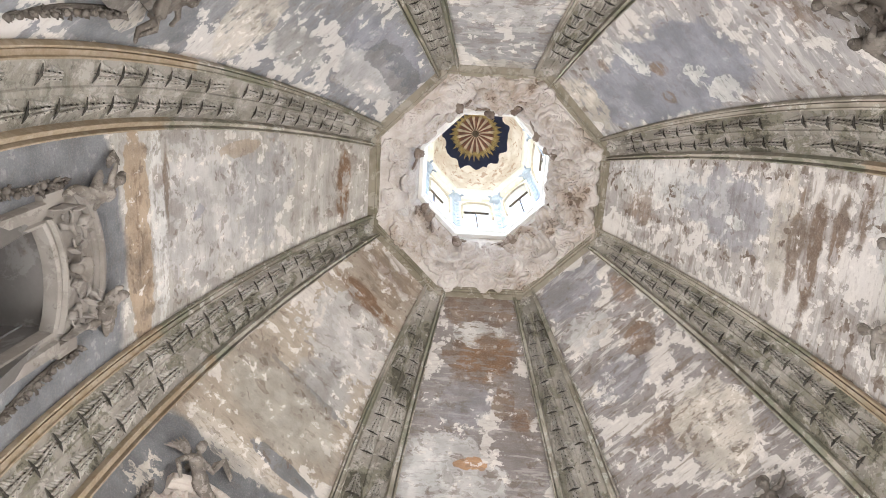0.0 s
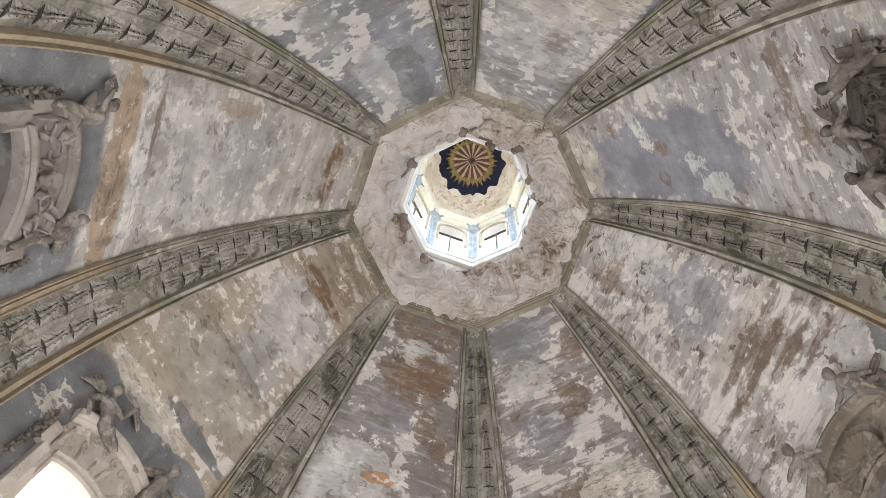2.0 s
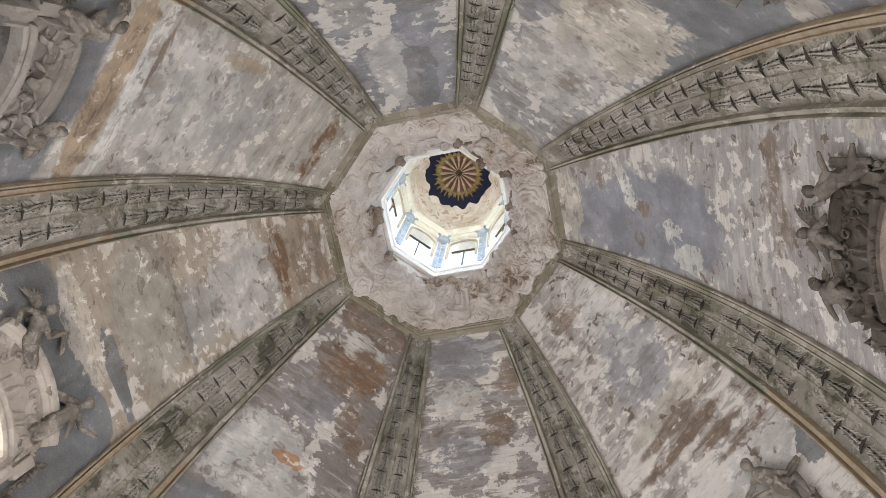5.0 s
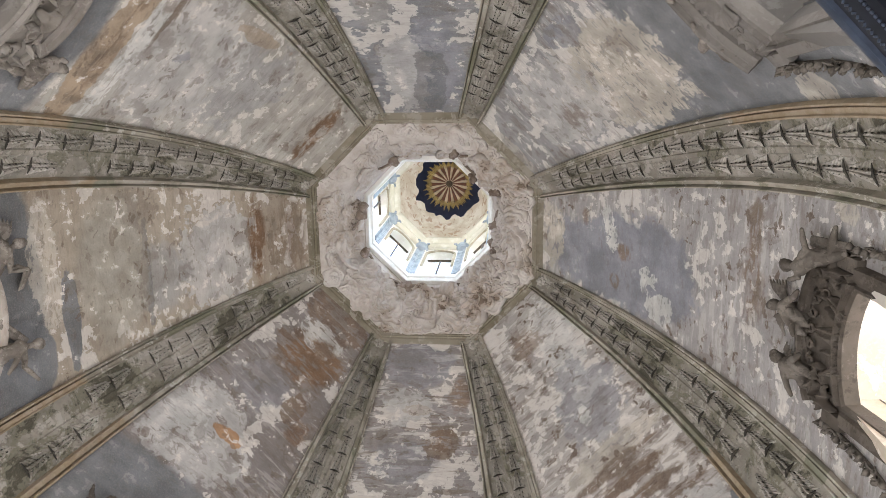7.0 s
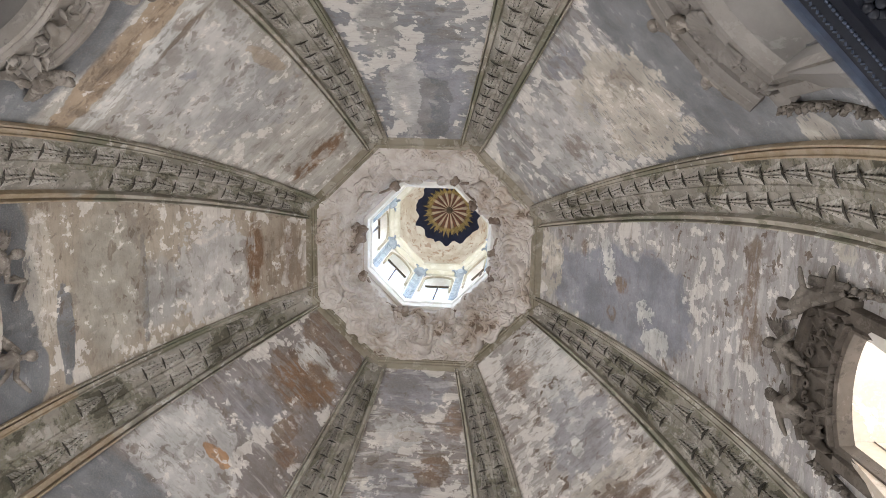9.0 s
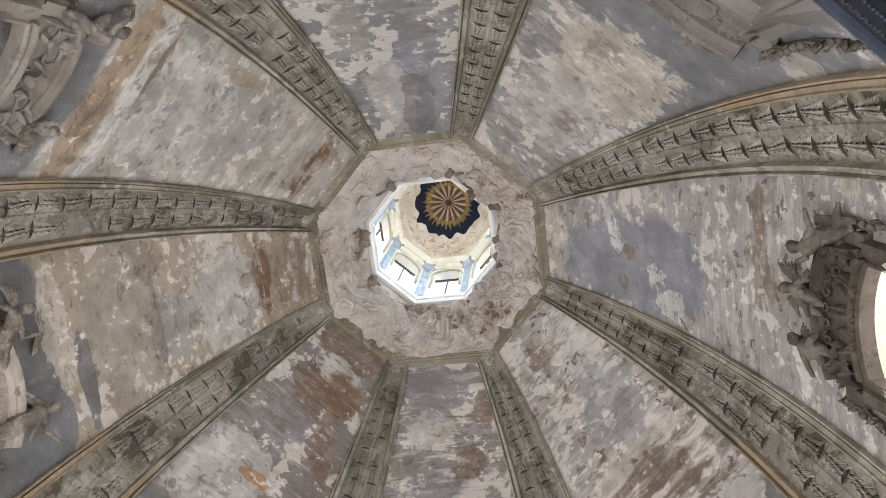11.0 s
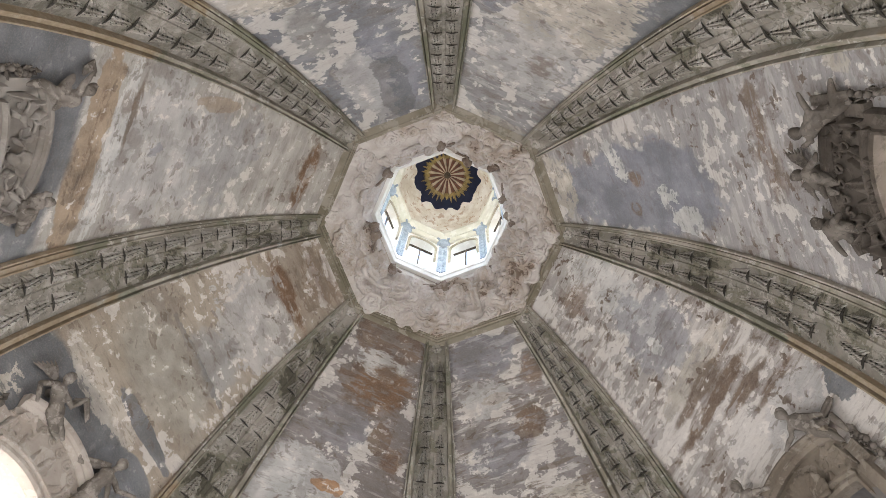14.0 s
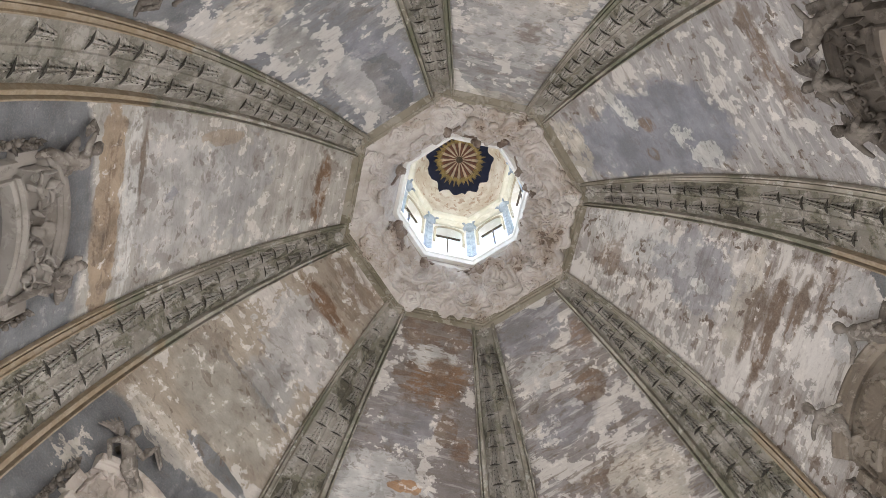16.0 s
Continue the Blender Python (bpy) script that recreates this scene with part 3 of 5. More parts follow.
def husk_shape(seed):
    """A hanging husk of unit length: two flat feathered leaves, a drilled double ridge and a thin mouth, painted dark
    for shadow and grime, with spread tips.
    """
    rng = random.Random(seed)
    bm = bmesh.new()
    for sx in (-1, 1):
        for i in range(7):  # flat feathered lobes of the side leaves
            f = i / 6
            g = rng.uniform(0.85, 1.15)
            ball(bm, Vector((sx * (0.13 + 0.17 * f), 0.42 - 0.76 * f + rng.uniform(-0.02, 0.02), 0.0)), (g * (0.10 + 0.13 * f), 0.05, 0.045 + 0.02 * f), Matrix.Rotation(-sx * (0.8 - 0.3 * f), 4, "Z"), 7, 5)
        for i in range(7):  # knobs of the double ridge
            f = (i + 0.5) / 7
            g = rng.uniform(0.8, 1.25)
            ball(bm, Vector((sx * (0.05 + 0.055 * f), 0.48 - 0.86 * f, 0.05 + 0.09 * f)), (g * 0.036, 0.048, g * 0.045), None, 6, 4)
        ball(bm, Vector((sx * 0.10, -0.40, 0.12)), (0.06, 0.05, 0.06), None, 6, 5)
    limb(bm, [(0, 0.56, 0.0), (0, 0.1, 0.01), (0, -0.30, 0.03)], [0.04, 0.06, 0.08], 6)
    plain_faces = len(bm.faces)
    for i in range(7):  # dark balls beside the ridges paint the shade of drill holes
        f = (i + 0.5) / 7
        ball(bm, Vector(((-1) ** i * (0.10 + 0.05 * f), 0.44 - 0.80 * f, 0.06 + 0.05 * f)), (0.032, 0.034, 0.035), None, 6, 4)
    for sx in (-1, 0, 1):  # the thin mouth, its shadow and grime given as dark colour
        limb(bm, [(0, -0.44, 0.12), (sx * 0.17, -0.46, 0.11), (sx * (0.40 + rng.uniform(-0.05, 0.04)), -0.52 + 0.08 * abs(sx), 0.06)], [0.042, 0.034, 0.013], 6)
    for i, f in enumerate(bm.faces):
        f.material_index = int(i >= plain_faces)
    bmesh.ops.recalc_face_normals(bm, faces=bm.faces)
    me = bpy.data.meshes.new("husk")
    bm.to_mesh(me)
    bm.free()
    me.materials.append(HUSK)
    me.materials.append(HUSK_SHADE_GRIME)
    me.shade_smooth()
    me.set_sharp_from_angle(angle=radians(50))
    return me


# floor and the plain octagonal walls below the springing
bm = bmesh.new()
bmesh.ops.create_circle(bm, cap_ends=True, segments=8, radius=7.2, matrix=Matrix.Rotation(radians(90), 4, "Z"))
for f in list(bm.faces):
    bmesh.ops.solidify(bm, geom=[f], thickness=0.3)
zmax = max(v.co.z for v in bm.verts)
for v in bm.verts:
    v.co.z -= zmax
tagged(part("floor", bm, FLOOR_STONE), "worn pale stone floor", "floor", kind="structure")
for k in range(8):
    az = panel_az(k)
    m = Matrix.Rotation(az, 4, "Z")
    bm = bmesh.new()
    wide = (A_SPRING + 0.5) * math.tan(math.pi / 8)
    added_window = k % 2 == 1
    if added_window:  # an unseen tall window, added to hold a lamp for the vault
        for y0, y1, z0, z1 in ((-wide, -0.9, 0, Z_SPRING), (0.9, wide, 0, Z_SPRING), (-0.9, 0.9, 0, 2.2), (-0.9, 0.9, 6.4, Z_SPRING)):
            box(bm, A_SPRING, A_SPRING + 0.5, y0, y1, z0, z1, m)
    else:
        box(bm, A_SPRING, A_SPRING + 0.5, -wide, wide, 0, Z_SPRING, m)
    tagged(part("wall_%d" % (k + 1), bm, PLAIN_WALL, smooth=False), "plain plastered wall below the vault", "wall", kind="structure")
    if added_window:
        # added lamp; aim and watts per wall balance the vault's brightness
        window_light(Vector(polar(az, A_SPRING + 0.30, 0, 4.3)), Vector(polar(az, 0, 0, 11.0 if k < 5 else 15.0)), 1.8, 4.2, LOW_WATTS * {1: 0.85, 3: 1.05, 5: 1.2, 7: 0.68}[k])

PANELS = {}
for k, name in enumerate("bcdefgha"):
    base, tone, peel, peel_at, streak, blots = PANEL_LOOKS[name]
    mat = panel_paint("vault_plaster_" + name, base, tone, peel, peel_at, blots, streak, 3.1 * k, SPOTS[name])
    ob = vault_panel(k, mat)
    tagged(ob, PANEL_WORDS[name], "vault", "webs of the vault", "structure")

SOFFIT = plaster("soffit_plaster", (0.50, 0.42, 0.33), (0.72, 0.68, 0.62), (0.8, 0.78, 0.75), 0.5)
# darker copy of the soffit: the recesses' shade is put into its colour
SOFFIT_SHADED = plaster("shaded_soffit_plaster", (0.13, 0.118, 0.105), (0.18, 0.165, 0.15), (0.22, 0.205, 0.188), 0.5)
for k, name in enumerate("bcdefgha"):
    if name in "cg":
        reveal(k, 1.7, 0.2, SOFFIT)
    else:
        reveal(k, 1.4, 0.1, SOFFIT_SHADED, SOFFIT_SHADED)
for k, watts, out in ((1, C_WATTS, 1.75), (5, G_WATTS, 1.75)):
    az = panel_az(k)
    head = on_panel(k, 0, HOLE_TOP)
    window_light(Vector(polar(az, head.xy.length + out, 0, 8.75)), Vector(polar(az, 0, 0, 8.95)), 1.22, 2.7, watts)

# a little daylight reaches the jamb of the recess in web b
head = on_panel(0, 0, HOLE_TOP)
window_light(Vector(polar(panel_az(0), head.xy.length + 1.25, -0.45, 8.5)), Vector(polar(panel_az(0), head.xy.length + 0.6, 0.62, 9.2)), 0.3, 0.6, 3.6)

husk_meshes = [husk_shape(s) for s in range(5)]
for k in range(8):
    vault_rib(k, husk_meshes)

# crown ring and its coved band of stucco clouds
ring = thing("crown_ring", "octagonal stucco ring moulding round the crown opening", "moulding", kind="structure")
octa_ring("ring_moulding", [(2.06, ZR - 0.10), (2.045, ZR - 0.11), (2.03, ZR - 0.075), (2.005, ZR - 0.075), (1.995, ZR - 0.04), (1.975, ZR - 0.03), (1.96, ZR + 0.02), (1.96, ZR + 0.3), (2.3, ZR + 0.3), (2.3, ZR)], RING_EDGE, ring)


def cove(t):
    """Corner radius and height of the cloud cove, t from the ring (0) to the lantern rim (1)."""
    a = t * math.pi / 2
    return 1.975 - 0.735 * (0.35 * t + 0.65 * math.sin(a)), ZR - 0.01 + 0.97 * (0.35 * t + 0.65 * (1 - math.cos(a)))


prof = [cove(i / 10) for i in range(11)] + [(1.24, ZR + 1.3), (2.4, ZR + 1.3), (2.4, ZR + 0.02)]
tagged(octa_ring("cloud_cove", prof, CLOUD, None), "coved stucco band below the lantern", "cove", kind="structure")

# ---- lantern ----
LZ0, LZ1, LR = ZR + 0.96, ZR + 3.5, 1.20


def lantern_wall(k, parent):
    az = panel_az(k)
    a0, thick = LR * C8, 0.22
    hw = LR * S8 + 0.0
    ow, sill, spring, = 0.27, LZ0 + 0.16, LZ0 + 1.75
    arc = [(ow * math.cos(t), spring + 0.24 * math.sin(t)) for t in (math.pi * i / 12 for i in range(13))]
    outline = [(ow, sill)] + arc + [(-ow, sill)]
    outer = [(hw, LZ0 - 0.1)] + [(hw, spring)] + [(hw - 2 * hw * i / 10, LZ1 + 0.2) for i in range(11)] + [(-hw, spring)] + [(-hw, LZ0 - 0.1)]
    n = len(outline)
    bm = bmesh.new()
    grid = {}
    for d in (0, 1):
        for j, pts in enumerate((outline, outer)):
            for i, (u, z) in enumerate(pts):
                s = 1 + (thick / a0) * d if j else 1
                grid[d, j, i] = bm.verts.new(polar(az, a0 + thick * d, u * s, z))
    for i in range(n):
        e = (i + 1) % n
        for d in (0, 1):
            bm.faces.new([grid[d, 0, i], grid[d, 0, e], grid[d, 1, e], grid[d, 1, i]])
        bm.faces.new([grid[0, 0, i], grid[0, 0, e], grid[1, 0, e], grid[1, 0, i]])
        bm.faces.new([grid[0, 1, i], grid[0, 1, e], grid[1, 1, e], grid[1, 1, i]])
    bmesh.ops.recalc_face_normals(bm, faces=bm.faces)
    wall = part("wall", bm, LANTERN_WHITE, parent)
    bm = bmesh.new()
    m = Matrix.Rotation(az, 4, "Z")
    box(bm, a0 + 0.10, a0 + 0.14, -0.011, 0.011, sill, spring, m)
    box(bm, a0 + 0.10, a0 + 0.14, -ow, ow, spring - 0.012, spring + 0.012, m)
    part("window_bars", bm, DARK_WOOD, wall, "dark wooden cross bars")
    bm = bmesh.new()
    rows = []
    for f, d in ((1.0, -0.005), (1.0, -0.04), (1.16, -0.04), (1.18, -0.005)):
        rows.append([polar(az, a0 + d, u * f, spring + (z - spring) * f if z > spring else z) for u, z in [(ow, spring - 0.9)] + arc + [(-ow, spring - 0.9)]])
    verts, faces = loft([list(c) for c in zip(*(rows + rows[:1]))], closed=False, caps=False)
    for v in verts:
        bm.verts.new(v)
    bm.verts.ensure_lookup_table()
    for f in faces:
        bm.faces.new([bm.verts[i] for i in f])
    part("window_hood", bm, LANTERN_TRIM, wall)


# sky light in the four lantern windows on the sunny side
for k in (6, 7, 0, 1):
    az = panel_az(k)
    window_light(Vector(polar(az, LR * C8 + 0.2, 0, LZ0 + 1.05)), Vector(polar(az, -1.0, 0, LZ0 + 0.9)), 0.5, 1.7, LANTERN_WATTS, (0.86, 0.93, 1.0))
lantern = thing("lantern", "whitewashed octagonal lantern with arched windows and blue pilasters", "lantern", kind="structure")
for k in range(8):
    lantern_wall(k, lantern)
for k in range(8):
    az = rib_az(k)
    m = Matrix.Rotation(az, 4, "Z")
    bm = bmesh.new()
    for s in (-1, 1):
        mm = Matrix.Rotation(az + s * math.pi / 8, 4, "Z") @ Matrix.Translation((LR * C8, -s * LR * S8, 0))
        box(bm, -0.045, 0.0, min(0, s * 0.13), max(0, s * 0.13), LZ0 + 0.1, LZ1 - 0.55, mm)
    pil = part("pilaster", bm, LANTERN_WHITE, lantern, smooth=False)
    bm = bmesh.new()
    for s in (-1, 1):
        mm = Matrix.Rotation(az + s * math.pi / 8, 4, "Z") @ Matrix.Translation((LR * C8, -s * LR * S8, 0))
        box(bm, -0.058, -0.04, *sorted((s * 0.025, s * 0.115)), LZ0 + 0.2, LZ1 - 0.65, mm)
        for i in range(14):
            z = LZ0 + 0.3 + i * 0.105
            box(bm, -0.066, -0.05, *sorted((s * 0.045, s * 0.095)), z, z + 0.05, mm, 0.004)
    part("blue_inlay", bm, BLUE_PANEL, pil, "pale blue patterned inlay")
    bm = bmesh.new()
    for i, (r, z) in enumerate(((0.10, LZ1 - 0.56), (0.13, LZ1 - 0.48), (0.15, LZ1 - 0.40))):
        ball(bm, Vector(polar(az, LR - 0.05, 0, z)), (r, r, 0.045), seg=10, rings=6)
    for s in (-1, 1):
        limb(bm, [polar(az, LR - 0.12, s * 0.05, LZ1 - 0.5), polar(az, LR - 0.2, s * 0.1, LZ1 - 0.4), polar(az, LR - 0.22, s * 0.12, LZ1 - 0.46)], [0.02, 0.03, 0.02], 6)
    part("capital", bm, BLUE_PANEL, pil, "grey-blue scrolled capital")
octa_ring("sill_moulding", [(1.30, LZ0 - 0.12), (1.20, LZ0 - 0.12), (1.165, LZ0 - 0.03), (1.14, LZ0 - 0.02), (1.13, LZ0 + 0.08), (1.20, LZ0 + 0.13), (1.30, LZ0 + 0.13)], LANTERN_WHITE, lantern)
octa_ring("cornice", [(1.24, LZ1 - 0.36), (1.16, LZ1 - 0.36), (1.15, LZ1 - 0.26), (1.10, LZ1 - 0.22), (1.10, LZ1 - 0.14), (1.04, LZ1 - 0.10), (1.00, LZ1 - 0.02), (1.00, LZ1 + 0.06), (1.24, LZ1 + 0.1)], LANTERN_YELLOW, lantern, "cream and yellow moulded cornice")

# the painted cupola over the lantern
CZ, CR, CH = LZ1 + 0.04, 1.06, 1.45


def cupola_at(r, az, n=0.0):
    """A place on the inside of the cupola at the radius r, n below it."""
    c = min(r / CR, 1.0)
    s = math.sqrt(max(0.0, 1 - c * c))
    return ((r - n * c) * math.cos(az), (r - n * c) * math.sin(az), CZ + CH * s - n * s)


def cupola_paint():
    m = Mat("cupola_fresco", 0.9)
    o = m.coord()
    n1, n2, n3 = m.noise(o, 2.6, 6, 0.6), m.noise(o, 6.5, 8, 0.7, warp=0.6), m.noise(o, 30, 4)
    c = m.mix(m.step(n1, 0.4, 0.62), (0.60, 0.52, 0.41), (0.74, 0.69, 0.60))
    c = m.mix(m.step(n2, 0.55, 0.585, 0, 0.85), c, (0.44, 0.31, 0.22))
    c = m.mix(m.step(n2, 0.34, 0.42, 0.6, 0), c, (0.80, 0.76, 0.68))
    return m.done(c, m.math("ADD", n2, n3), 0.2, 0.01)


rows = []
for i in range(15):
    r = CR * math.sin(math.pi / 2 * (1 - i / 14.2))
    rows.append([cupola_at(r, 2 * math.pi * j / 48) for j in range(48)])
for i in range(14, -1, -1):
    r = CR * math.sin(math.pi / 2 * (1 - i / 14.2))
    rows.append([cupola_at(r, 2 * math.pi * j / 48, -0.2) for j in range(48)])
verts, faces = loft(rows + rows[:1], caps=False)
cupola = thing("cupola", "small cupola with a faded fresco of cream clouds", "cupola", kind="structure")
solid("shell", verts, faces, cupola_paint(), cupola)
rng = random.Random(4)
edge = [0.80 - 0.075 * abs(math.sin(5.5 * a + 1)) - 0.05 * abs(math.sin(8 * a)) + rng.uniform(-0.012, 0.012) for a in (2 * math.pi * j / 72 for j in range(72))]
rows = [[cupola_at(e * f, 2 * math.pi * j / 72, n) for j, e in enumerate(edge)] for f, n in ((1, 0.002), (1, 0.012), (0.75, 0.012), (0.5, 0.012), (0.25, 0.012), (0.02, 0.012))]
verts, faces = loft(rows, caps=False)
sunburst = solid("night_sky_disc", verts, faces, NAVY, cupola, "dark blue painted disc with a ragged edge")
for i in range(32):
    a = 2 * math.pi * i / 32
    reach = 0.43 + 0.03 * (i % 2) + rng.uniform(-0.015, 0.015)
    rows = []
    for j in range(6):
        f = j / 5
        r, wide = 0.06 + (reach - 0.06) * f, 0.006 + 0.036 * f
        rows.append([cupola_at(r, a + s * wide / r, n) for s, n in ((-0.98, 0.016), (-0.6, 0.026), (0.6, 0.026), (0.98, 0.016))])
    verts, faces = loft(rows)
    ray = solid("ray", verts, faces, RUST if i % 2 == 0 else BEIGE, sunburst, "red-brown ray" if i % 2 == 0 else "beige ray")
    for tip in (-1, 0, 1):
        aa = a + tip * 0.062
        r0, r1 = 0.40, (0.58 if tip == 0 else 0.53) + rng.uniform(-0.03, 0.03)
        rows = [[cupola_at(r, aa + s * wd / r, n) for s, n in ((-1, 0.02), (-0.5, 0.034), (0.5, 0.034), (1, 0.02))] for r, wd in ((r0, 0.004), (r0 + 0.05, 0.017), (r1 - 0.05, 0.017), (r1, 0.003))]
        verts, faces = loft(rows)
        solid("flame", verts, faces, GOLD, ray, "dull gilded flame tip")
bm = bmesh.new()
ball(bm, Vector((0, 0, CZ + CH - 0.05)), (0.075, 0.075, 0.05), seg=16)
ball(bm, Vector((0, 0, CZ + CH - 0.10)), (0.035, 0.035, 0.04), seg=12)
part("boss", bm, DARK_WOOD, cupola, "dark central boss")

# ---- stucco clouds and cherub heads under the lantern ----
def puff_mesh(seed):
    """A flattened cloud puff with curling terraces and a lobed rim, one unit in radius."""
    rng = random.Random(seed)
    ph = [rng.uniform(0, 6.28) for _ in range(4)]
    n = 40
    tiers = ((1.0, -0.10), (1.04, 0.10), (1.04, 0.28), (0.97, 0.40), (0.86, 0.44), (0.74, 0.38), (0.70, 0.40), (0.70, 0.56), (0.63, 0.66), (0.53, 0.68), (0.43, 0.60), (0.40, 0.64), (0.38, 0.78), (0.28, 0.86), (0.12, 0.86), (0.02, 0.84))
    dish = ((1.0, -0.10), (1.06, 0.15), (1.08, 0.38), (1.02, 0.52), (0.94, 0.52), (0.87, 0.42), (0.74, 0.36), (0.5, 0.36), (0.46, 0.40), (0.45, 0.52), (0.38, 0.58), (0.31, 0.52), (0.2, 0.46), (0.02, 0.46))
    prof = tiers if seed % 3 == 0 else dish
    rows = []
    for r, h in prof:
        ring_row = []
        for j in range(n):
            t = 2 * math.pi * j / n
            lobes = 1 + 0.10 * math.sin(2 * t + ph[0]) + 0.30 * abs(math.sin(2.5 * t + ph[1])) + 0.04 * math.sin(7 * t + ph[2])
            swirl = t + 0.3 * (1 - r)
            drift = 0.22 * (1 - r)
            x, y = r * lobes * math.cos(swirl) + drift * math.cos(ph[3]), r * lobes * math.sin(swirl) + drift * math.sin(ph[3])
            wob = noise.noise(Vector((3 * x + seed, 3 * y, 0))) * 0.04
            ring_row.append((x, y, h * (1 + 0.4 * math.cos(t - ph[3])) + (wob if h > 0 else 0)))
        rows.append(ring_row)
    verts, faces = loft(rows)
    me = bpy.data.meshes.new("cloud_puff")
    me.from_pydata(verts, [], faces)
    me.materials.append(CLOUD)
    me.shade_smooth()
    return me


def on_cove(az, t):
    """A place and outward axes on the octagonal cove at azimuth az."""
    def at(a, tt):
        r, z = cove(tt)
        d = (a - radians(90)) % (math.pi / 4) - math.pi / 8
        q = r * C8 / math.cos(d)
        return Vector((q * math.cos(a), q * math.sin(a), z))
    o = at(az, t)
    x = (at(az + 0.02, t) - o).normalized()
    y = (at(az, t + 0.02) - o).normalized()
    z = x.cross(y)
    if z.z > 0:
        z = -z
    x = y.cross(z)
    m = Matrix((x, y, z)).transposed().to_4x4()
    m.translation = o
    return m


clouds = thing("cloud_relief", "pale curling stucco clouds in relief round the lantern opening", "stucco relief", kind="structure")
puffs = [puff_mesh(s) for s in range(7)]
rng = random.Random(12)
for i in range(300):
    az = 2 * math.pi * (i + rng.uniform(-0.45, 0.45)) / 60
    t = (0.12, 0.27, 0.40, 0.53, 0.64)[i // 60] + rng.uniform(-0.05, 0.05)
    bold = 0.5 + 0.5 * math.cos(az - radians(205))
    if rng.random() > 0.42 + 0.75 * bold:
        continue
    ob = new("cloud_puff", puffs[rng.randrange(7)])
    g = rng.uniform(0.10, 0.19) * (0.85 + 0.35 * bold) * (0.8 if t > 0.62 else 0.75 if t < 0.2 else 1.0)
    ob.matrix_world = on_cove(az, t) @ pose(0, 0, -0.012, rng.uniform(-14, 14), rng.uniform(-14, 14), rng.uniform(0, 360)) @ Matrix.Diagonal((g * rng.uniform(0.95, 1.35), g, g * (0.7 + 0.75 * bold), 1))
    ob.parent = clouds


def smoothed(name, bm, mat, voxel):
    """A carved figure: overlapping forms fused into one skin."""
    ob = part(name, bm, mat)
    mod = ob.modifiers.new("fuse", "REMESH")
    mod.mode, mod.voxel_size, mod.use_smooth_shade = "VOXEL", voxel, True
    sm = ob.modifiers.new("soften", "SMOOTH")
    sm.factor, sm.iterations = 0.5, 2
    return ob


def cherub():
    bm = bmesh.new()
    ball(bm, Vector((0, 0, 0.10)), (0.085, 0.10, 0.09))
    for a in range(7):
        t = math.pi * a / 6
        ball(bm, Vector((0.08 * math.cos(t), 0.03 + 0.085 * math.sin(t), 0.09)), (0.035, 0.035, 0.04), seg=7, rings=5)
    ball(bm, Vector((0, -0.02, 0.19)), (0.02, 0.025, 0.02), seg=6, rings=4)
    for s in (-1, 1):
        ball(bm, Vector((0.04 * s, -0.04, 0.165)), (0.03, 0.03, 0.025), seg=7, rings=5)
        for j in range(4):
            ball(bm, Vector((s * (0.12 + 0.05 * j), -0.05 + 0.045 * j, 0.05)), (0.08, 0.032, 0.025), Matrix.Rotation(s * (0.2 + 0.18 * j), 4, "Z"), 7, 5)
    return smoothed("cherub_head", bm, CHERUB, 0.012)


first = cherub()
tagged(first, "winged stucco cherub head, dust-darkened, on the cloud band", "statue", "cherub heads round the lantern")
spots = [(90, 0.70, 20), (128, 0.66, -30), (112, 0.84, 150), (158, 0.82, 10), (172, 0.86, -70), (182, 0.8, -20), (205, 0.84, 40), (225, 0.84, -10), (264, 0.86, 15), (272, 0.84, -25), (312, 0.84, 30), (345, 0.80, -15), (352, 0.86, 60), (40, 0.78, 5)]
for i, (deg, t, turn) in enumerate(spots):
    m = on_cove(radians(deg), t - 0.13) @ pose(0, 0, 0.02, 0, 0, 180 + turn) @ Matrix.Diagonal((0.95, 0.95, 1.0, 1))
    if i == 0:
        first.matrix_world = m
    else:
        copy_thing(first, m)

# ---- window surrounds at the foot of the vault ----
UP = 7.9  # metres along the slope for one radian of vault angle


def arch_y(x, top, end, half):
    """Height of a segmental arch over x, top in the middle and end at half."""
    sag = top - end
    r = (half * half + sag * sag) / (2 * sag)
    return top - r + math.sqrt(max(0.0, r * r - x * x))


def swept_arch(half, top, end, prof, n=24):
    """A moulding bent along the segmental arch; prof is a closed loop of (outward, height)."""
    rows = []
    for i in range(n + 1):
        x = -half + 2 * half * i / n
        y = arch_y(x, top, end, half)
        e = 0.01
        d = Vector((2 * e, arch_y(min(half, x + e), top, end, half) - arch_y(max(-half, x - e), top, end, half), 0)).normalized()
        nrm = Vector((-d.y, d.x, 0))
        rows.append([Vector((x, y, 0)) + nrm * o + Vector((0, 0, h)) for o, h in prof])
    return loft(rows)


def spiral(bm, cx, cy, r, turns, start, hand, thick, z):
    pts, rad = [], []
    n = int(12 * turns)
    for i in range(n + 1):
        f = i / n
        a = start + hand * f * turns * 2 * math.pi
        q = r * (1 - 0.85 * f)
        pts.append((cx + q * math.cos(a), cy + q * math.sin(a), z + 0.02 * f))
        rad.append(thick * (1 - 0.4 * f))
    limb(bm, pts, rad, 7)


